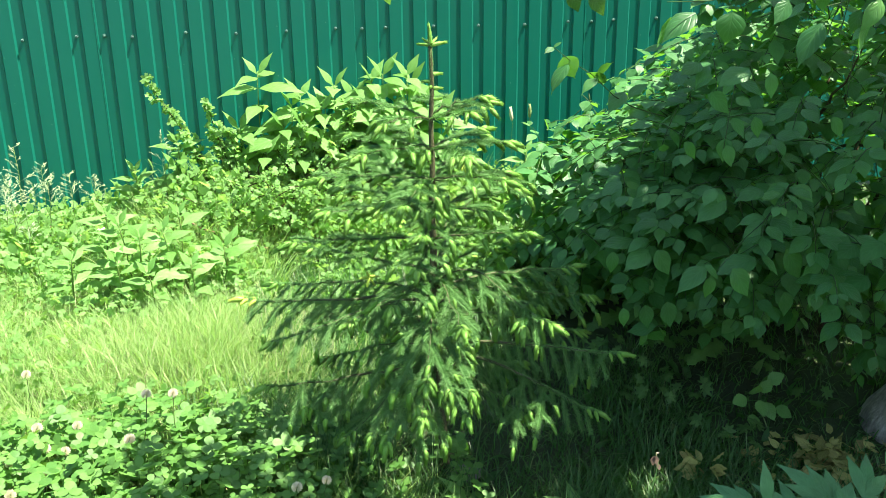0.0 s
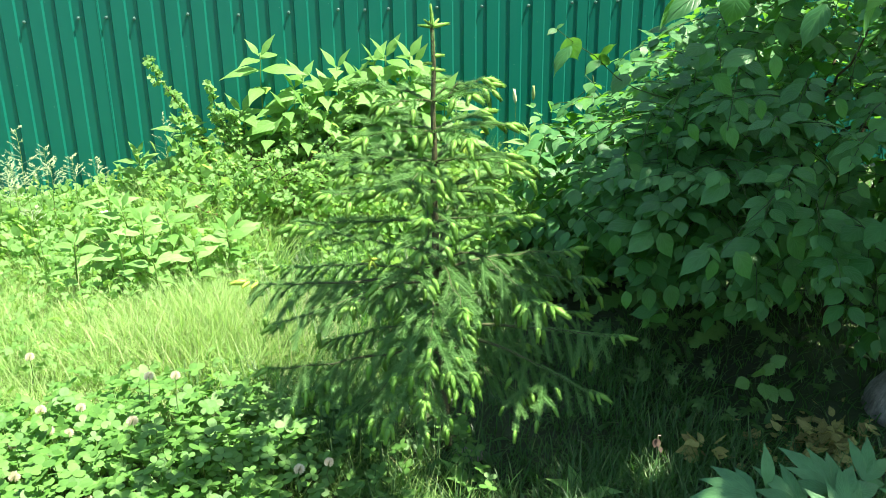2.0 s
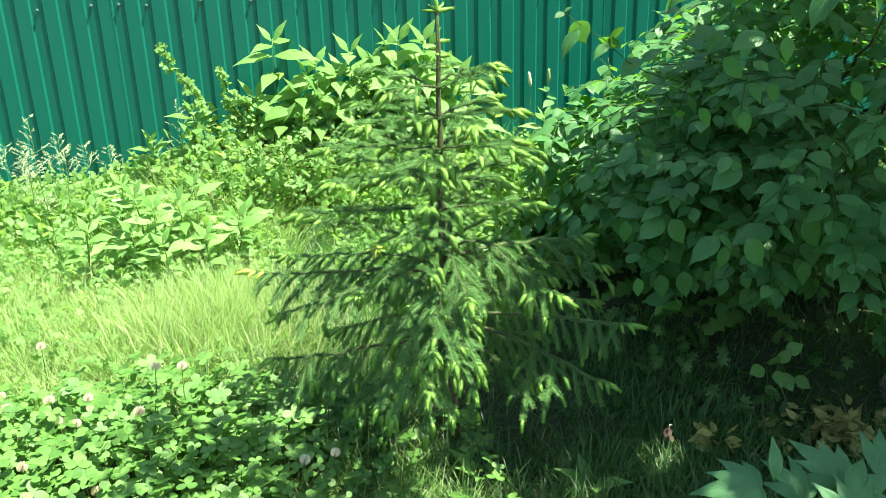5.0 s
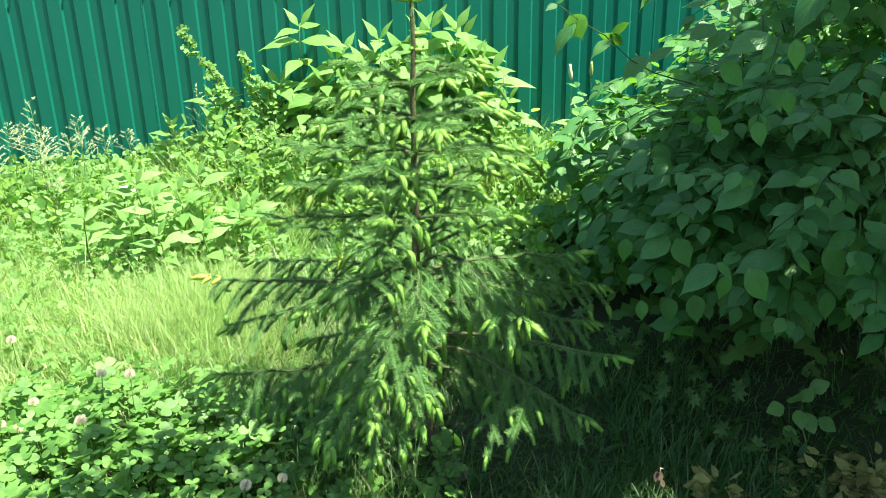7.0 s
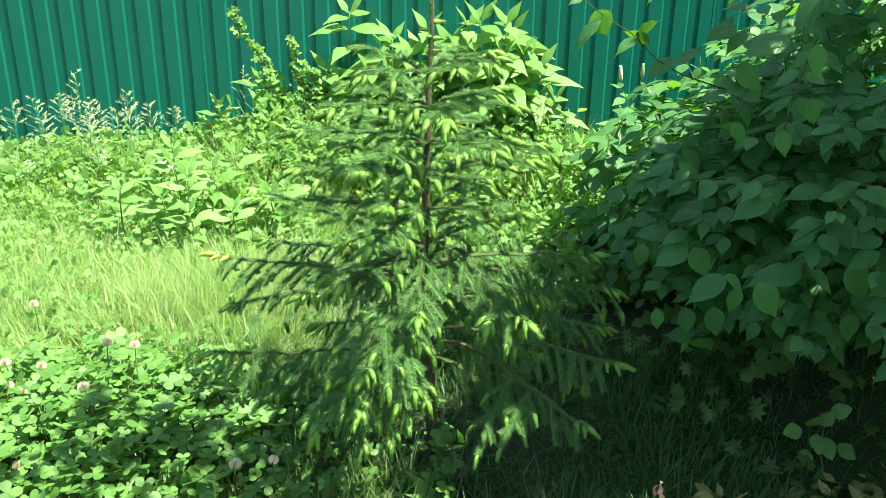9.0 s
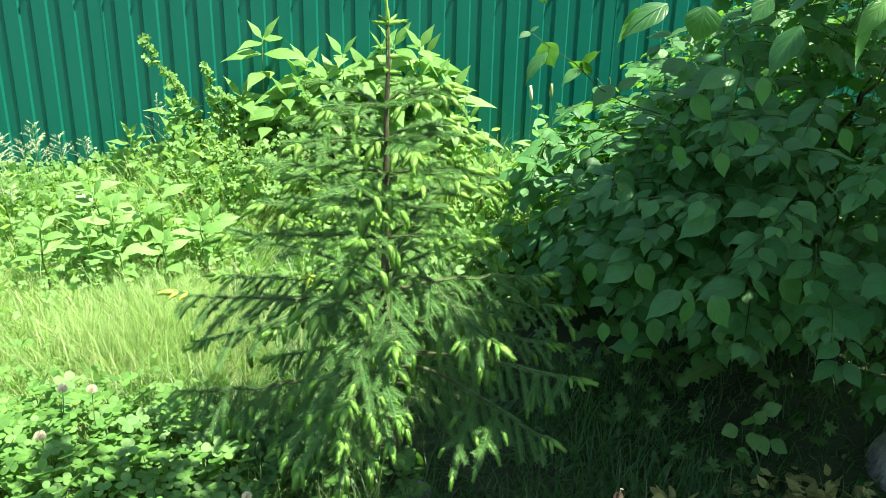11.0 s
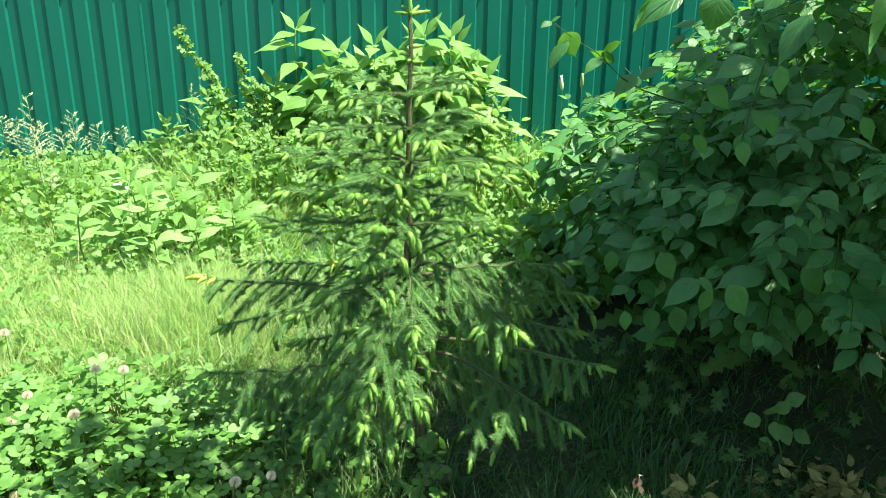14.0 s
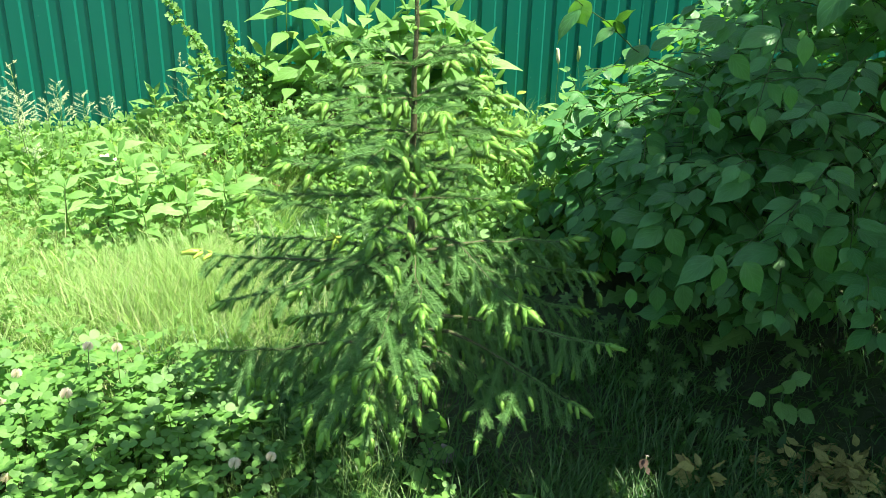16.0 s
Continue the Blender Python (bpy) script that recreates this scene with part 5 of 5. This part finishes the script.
def peony_leaves(rows):
    for m, p, a, f, k in rows:
        p = (p[0], p[1], p[2] - 0.035)
        put_leaf(peony, PEO, m, aim(np.array([a]), np.array([f]))[0], p, k)
        s = Soup()
        tube(s, curve((0.02 * a[0], 0.02 * a[1], 0), np.array(p) - PEO, 0, 6, 0.003, 0.03), np.linspace(0.004, 0.0018, 6), 6)
        part("stem", s, M_STEM, peony)


peony_leaves((
    (PEO_A, (0.36, 0.65, 0.475), (-0.7, 0.15, 0.05), (0.2, -0.5, 0.9), 0.11),
    (PEO_C, (0.405, 0.68, 0.45), (0.02, 0.12, 0.9), (-0.1, -1, 0.25), 0.085),
    (PEO_A, (0.53, 0.66, 0.445), (-0.2, 0.35, 0.25), (0.1, -0.6, 0.8), 0.115),
    (PEO_B, (0.5, 0.62, 0.46), (0.75, 0.15, 0.1), (0, -0.5, 0.9), 0.12),
    (PEO_C, (0.68, 0.7, 0.43), (0.1, 0.2, 0.8), (0, -1, 0.3), 0.1),
    (PEO_A, (0.42, 0.5, 0.44), (-0.4, -0.5, 0.0), (0, -0.4, 0.9), 0.12),
))
peony_leaves((
    (PEO_A, (0.6, 0.5, 0.44), (0.6, -0.4, 0.0), (0, -0.4, 0.9), 0.12),
    (PEO_B, (0.34, 0.58, 0.41), (-0.6, -0.2, -0.2), (0, -0.4, 0.9), 0.1),
    (PEO_A, (0.66, 0.62, 0.42), (0.5, 0.3, 0.1), (0, -0.5, 0.8), 0.11),
    (PEO_B, (0.45, 0.64, 0.44), (-0.25, 0.3, 0.3), (0.1, -0.7, 0.7), 0.1),
    (PEO_B, (0.6, 0.68, 0.44), (0.3, 0.3, 0.35), (0, -0.7, 0.7), 0.1),
    (PEO_A, (0.48, 0.56, 0.45), (0.1, 0.2, 0.3), (0, -0.6, 0.8), 0.1),
))

# ---- low plants in the shade ----
ROUND = Soup().put(*leaf_form((0.2, 0.75, 1.0, 1.0, 0.8, 0.45, 0.05), 12, 2, 0.4, 0.12, 0.25, 0.004, 0.1)).mesh("leaf", M_TOOTHED)
FAN = Soup().put(*join_forms([(leaf_form((0.2, 0.5, 1.0, 0.7, 0.1), 4, 1, 0.2, 0.15, 0.2), rot3(0, 0, a), (0, 0, 0.002 * i), s) for i, (a, s) in enumerate(((0, 1), (45, 0.95), (-45, 0.95), (90, 0.85), (-90, 0.85), (135, 0.6), (-135, 0.6)))])).mesh("leaf", M_HERB)
JAG = Soup().put(*leaf_form((0.15, 0.9, 0.35, 1.0, 0.4, 0.95, 0.35, 0.8, 0.3, 0.5, 0.05), 20, 1, 0.2, 0.3, 0.3, 0.01)).mesh("leaf", M_HERB)


def rosette(name, place, label, category, mesh, leaves, group=""):
    base = np.array([*place, float(rise(*place))])
    t = thing(name, base, label, category, group)
    for p, a, f, k in leaves:
        p = np.array(p) + base
        put_leaf(t, base, mesh, aim(np.array([a]), np.array([f]))[0], p, k)
        s = Soup()
        tube(s, curve((0, 0, 0), p - base, 0, 5, 0.002, 0.01), 0.0012, 4)
        part("stalk", s, M_DARKSTEM, t)
    return t


rosette("strawberry_plant", (0.96, 1.6), "small plant with round toothed leaves on bare soil", "plant", ROUND,
        [((-0.01, 0, 0.1), (0, -0.4, 0.5), (0, -0.8, 0.6), 0.055), ((0.01, -0.01, 0.11), (0.3, -0.1, 0.5), (0, -0.8, 0.6), 0.05), ((-0.03, 0, 0.09), (-0.6, -0.2, 0.0), (0, -0.7, 0.7), 0.055),
         ((0.02, -0.02, 0.08), (0.2, -0.5, -0.5), (0.1, -0.8, 0.5), 0.06), ((0.0, -0.02, 0.09), (-0.05, -0.5, -0.3), (0, -0.8, 0.6), 0.055), ((0.04, 0.01, 0.13), (0.5, -0.2, 0.35), (0, -0.7, 0.7), 0.055), ((0.06, -0.02, 0.06), (0.5, -0.4, -0.3), (0, -0.7, 0.7), 0.055), ((-0.02, -0.03, 0.05), (-0.3, -0.6, -0.3), (0, -0.7, 0.7), 0.05)])
for x, y, h in ((0.56, 1.8, 0.2), (0.62, 1.9, 0.17), (0.6, 1.72, 0.13), (0.72, 1.78, 0.15), (0.66, 1.65, 0.1), (0.5, 1.95, 0.2), (0.8, 1.7, 0.1), (0.86, 1.85, 0.17), (1.1, 1.75, 0.12), (1.0, 2.0, 0.2), (0.74, 1.92, 0.22), (1.15, 1.6, 0.08), (0.78, 1.52, 0.07), (0.9, 1.48, 0.06), (1.25, 1.7, 0.14)):
    ls = []
    for i in range(4):
        a = RNG.uniform(0, 6.28)
        ls.append(((0.04 * math.cos(a), 0.04 * math.sin(a), h * RNG.uniform(0.7, 1.1)), (math.cos(a), math.sin(a), 0.1), (0, -0.7, 0.8), RNG.uniform(0.024, 0.036)))
    rosette("cranesbill", (x, y), "cranesbill with deeply cut dark green leaves in shade", "plant", FAN, ls, "cranesbill plants")
for x, y, h in ((0.85, 1.95, 0.24), (1.0, 1.85, 0.22), (0.75, 2.05, 0.2)):
    ls = []
    for i in range(5):
        a = RNG.uniform(0, 6.28)
        ls.append(((0.02 * math.cos(a), 0.02 * math.sin(a), h * RNG.uniform(0.5, 1.0)), (math.cos(a), math.sin(a) - 0.3, 0.2), (0, -0.5, 0.9), RNG.uniform(0.13, 0.19)))
    rosette("thistle", (x, y), "dark thistle with long jagged leaves under the shrub", "plant", JAG, ls, "thistles")
for x, y in ((-0.16, 1.22), (0.02, 1.32), (-0.5, 1.62), (-0.62, 1.05), (0.28, 1.25), (-0.36, 1.45)):
    ls = []
    for i in range(4):
        a = RNG.uniform(0, 6.28)
        ls.append(((0.01 * math.cos(a), 0.01 * math.sin(a), 0.03), (0.6 * math.cos(a), 0.6 * math.sin(a), RNG.uniform(0.5, 1.1)), (-math.cos(a), -math.sin(a) - 0.5, 0.8), RNG.uniform(0.07, 0.12)))
    rosette("dock", (x, y), "dock with oblong green leaves in the lawn", "plant", LANCES[0], ls, "dock plants")

# ---- dry things on the ground ----
DRYF = [Soup().put(*leaf_form((0.1, 0.7, 1.0, 0.9, 0.5, 0.05), 6, 2, w, d, f, r)).mesh("dry_leaf", M_DRY) for w, d, f, r in ((0.3, -0.35, 0.5, 0.03), (0.38, 0.4, -0.4, 0.04), (0.26, -0.2, 0.8, 0.05))]
heap = thing("leaf_litter", (1.03, 1.33, 0.0), "heap of yellowish brown dry leaves on soil", "dry leaves")
HEAP = np.array([1.03, 1.33, 0.0])
for i in range(240):
    r, a = abs(RNG.normal(0, 0.095)), RNG.uniform(0, 6.28)
    x, y = HEAP[0] + r * math.cos(a) * 1.3, HEAP[1] + r * math.sin(a)
    p = (x, y, float(rise(x, y)) + 0.01 + max(0, 0.075 - 0.35 * r) * RNG.random())
    up = unit(np.array([*RNG.normal(0, 0.5, 2), 1.0]))
    put_leaf(heap, HEAP, DRYF[i % 3], aim(np.array([[math.cos(a * 7), math.sin(a * 7), 0.05]]), np.array([up]))[0], p, RNG.uniform(0.018, 0.05), name="dry_leaf")
for i in range(18):
    x, y = RNG.uniform(0.8, 1.4), RNG.uniform(1.2, 1.55)
    d = part("dry_leaf", DRYF[i % 3], None, None, "curled brown fallen leaf on dark soil")
    tagged(d, category="dry leaf", group="fallen leaves")
    a = RNG.uniform(0, 6.28)
    r = aim(np.array([[math.cos(a), math.sin(a), 0.05]]), np.array([[RNG.normal(0, 0.2), RNG.normal(0, 0.2), 1.0]]))[0]
    k = RNG.uniform(0.025, 0.05)
    d.matrix_basis = Matrix.LocRotScale(Vector((x, y, float(rise(x, y)) + 0.012)), Matrix(r.tolist()).to_quaternion(), Vector((k, k, k)))


def stone(name, place, size, label, seed):
    bm = bmesh.new()
    bmesh.ops.create_icosphere(bm, subdivisions=3, radius=1)
    for v in bm.verts:
        v.co *= 1 + 0.25 * noise.noise(v.co * 1.1 + Vector((seed, 0, 0))) + 0.06 * noise.noise(v.co * 4)
        v.co = Vector((v.co.x * size[0], v.co.y * size[1], v.co.z * size[2]))
    for f in bm.faces:
        f.smooth = True
    ob = part(name, bm, M_STONE if seed < 3 else M_TWIG, None, label)
    ob.location = place
    return tagged(ob, category="stone")


stone("stone", (0.045, 1.5, 0.02), (0.045, 0.03, 0.028), "grey brown stone in the grass at the spruce's foot", 2.0)
crumple = thing("crumpled_leaves", (0.66, 1.34, 0.0), "ball of crumpled pale dry leaves in the grass", "dry leaves")
for i in range(14):
    a, up = RNG.uniform(0, 6.28), RNG.uniform(0.0, 1.0)
    way = np.array([[math.cos(a), math.sin(a), RNG.uniform(-0.5, 0.7)]])
    put_leaf(crumple, np.zeros(3), DRYF[i % 3], aim(way, np.array([[RNG.normal(), RNG.normal() - 0.6, 0.8]]))[0], (0.022 * math.cos(a), 0.018 * math.sin(a), 0.03 + 0.05 * up), RNG.uniform(0.035, 0.055), name="dry_leaf")

wilt = thing("wilted_flower", (0.507, 1.317, 0.0), "wilted brown flower with two cream petals on a thin stalk", "flower")
s = Soup()
tube(s, curve((0.03, 0.05, 0), (0, 0, 0.13), 0, 5, 0.002), 0.0012, 4)
part("stalk", s, M_STRAW, wilt)
PETAL = leaf_form((0.3, 0.8, 1.0, 0.7, 0.1), 4, 1, 0.4, -0.2, 0.5)
for i, (p, a, m, k) in enumerate((((0.0, -0.002, 0.13), (0.2, -0.5, 0.6), M_PINK, 0.011), ((0.004, -0.004, 0.1), (0.1, -0.4, -0.7), M_CREAMBASE, 0.016), ((-0.004, 0, 0.12), (-0.4, -0.3, -0.8), M_CREAMBASE, 0.022), ((0.0, 0, 0.12), (-0.1, -0.4, -0.9), M_CREAMBASE, 0.02))):
    put_leaf(wilt, np.zeros(3), Soup().put(*PETAL).mesh("petal", m), aim(np.array([a]), np.array([(0, -1, 0.4)]))[0], p, k, name="petal")

# ---- grass in ear, sticks, odd twigs ----


def ear(place, top, label, head, mat, group="grass ears"):
    """A grass stalk; head: 'spike' or 'panicle'."""
    base = np.array([*place, float(rise(*place))])
    t = thing("grass_ear", base, label, "grass", group)
    top = np.array(top) - base
    path = curve((0, 0, 0), top, 0, 8, 0.004)
    s = Soup()
    tube(s, path, np.linspace(0.0014, 0.0008, 8), 4)
    part("stalk", s, M_STEM, t)
    h = Soup()
    if head == "spike":
        ax = unit(path[-1] - path[-2])
        tube(h, np.array([path[-1] - ax * 0.072 * (1 - j / 6) for j in range(7)]), (0.002, 0.007, 0.009, 0.0092, 0.008, 0.0055, 0.001), 8)
        n = 160
        k = RNG.random(n)
        a = RNG.uniform(0, 6.28, n)
        p = path[-1] - ax * (0.012 + 0.06 * k[:, None])
        way = unit(np.stack((np.cos(a), np.sin(a), np.full(n, 2.2)), -1))
        spikes(h, p, way, np.full(n, 0.016), 0.002)
    else:
        for i in range(16):
            f = 1 - 0.3 * i / 16
            p = np.array([np.interp(f, np.linspace(0, 1, 8), path[:, j]) for j in range(3)])
            a = RNG.uniform(0, 6.28)
            L = 0.018 + 0.05 * (1 - f) / 0.3
            q = p + np.array([math.cos(a) * L, math.sin(a) * L, L * 0.55])
            tube(h, curve(p, q, 0, 4), 0.0006, 3)
            m = 12
            pts = p + (q - p) * RNG.uniform(0.45, 1.05, (m, 1)) + RNG.normal(0, 0.002, (m, 3))
            spikes(h, pts, unit(unit(q - p) + RNG.normal(0, 0.35, (m, 3))), np.full(m, 0.009), 0.0013)
    part("seed_head", h, mat, t)
    return t


ear((0.82, 3.66), (0.785, 3.64, 0.6), "pale ripe timothy grass ear before the green fence", "spike", M_EAR)
ear((0.92, 3.66), (0.885, 3.64, 0.61), "green timothy grass ear before the green fence", "spike", M_GREENEAR)
for x, y, z in ((-1.2, 3.34, 0.47), (-1.28, 3.3, 0.46), (-1.35, 3.35, 0.44), (-1.42, 3.25, 0.47), (-1.5, 3.3, 0.5), (-1.55, 3.1, 0.46), (-1.62, 3.2, 0.52), (-1.13, 3.4, 0.44), (-1.47, 3.4, 0.47), (-1.58, 3.35, 0.5), (-1.7, 3.2, 0.5), (-1.38, 3.15, 0.42),
                (-1.78, 3.0, 0.48), (-1.66, 2.9, 0.46), (-1.52, 2.8, 0.42), (-1.3, 3.0, 0.36), (-1.25, 2.75, 0.72), (-0.83, 3.45, 0.6), (0.455, 3.44, 0.62), (-1.85, 3.3, 0.5), (-1.45, 3.3, 0.42), (-1.32, 3.42, 0.5)):
    ear((x + RNG.normal(0, 0.02), y), (x, y - 0.02, z), "flowering meadow grass with a loose pale panicle", "panicle", M_PANICLE)
for a, b, r in (((-0.72, 3.12, 0.29), (-0.42, 2.98, 0.2), 0.004), ((-1.3, 3.3, 0.26), (-1.1, 3.25, 0.22), 0.0035), ((-0.95, 3.2, 0.25), (-0.75, 3.12, 0.285), 0.003)):
    s = Soup()
    p = curve(a, b, 0.01, 9, 0.004)
    tube(s, p - p[0], np.linspace(r, r * 0.5, 9), 6)
    o = part("stick", s, M_REDTWIG, None, "reddish dry stick lying across the weeds")
    o.location = p[0]
    tagged(o, category="stick", group="dry sticks")
for x, y, z, k in ((-1.03, 2.884, 0.35, 0.02), (-1.0, 2.88, 0.34, 0.015)):
    f = thing("pink_flower", (x, y, float(rise(x, y))), "small pale pink flower among weeds", "flower", "pink flowers")
    s = Soup()
    h = z - float(rise(x, y))
    tube(s, curve((0.01, 0, 0), (0, 0, h), 0, 4), 0.001, 4)
    part("stalk", s, M_STEM, f)
    for i in range(5):
        a = i * 1.2566
        put_leaf(f, np.zeros(3), Soup().put(*PETAL).mesh("petal", M_PINK), aim(np.array([[math.cos(a), math.sin(a) - 0.3, 0.3]]), np.array([[0, -0.6, 0.8]]))[0], (0, 0, h), k, name="petal")
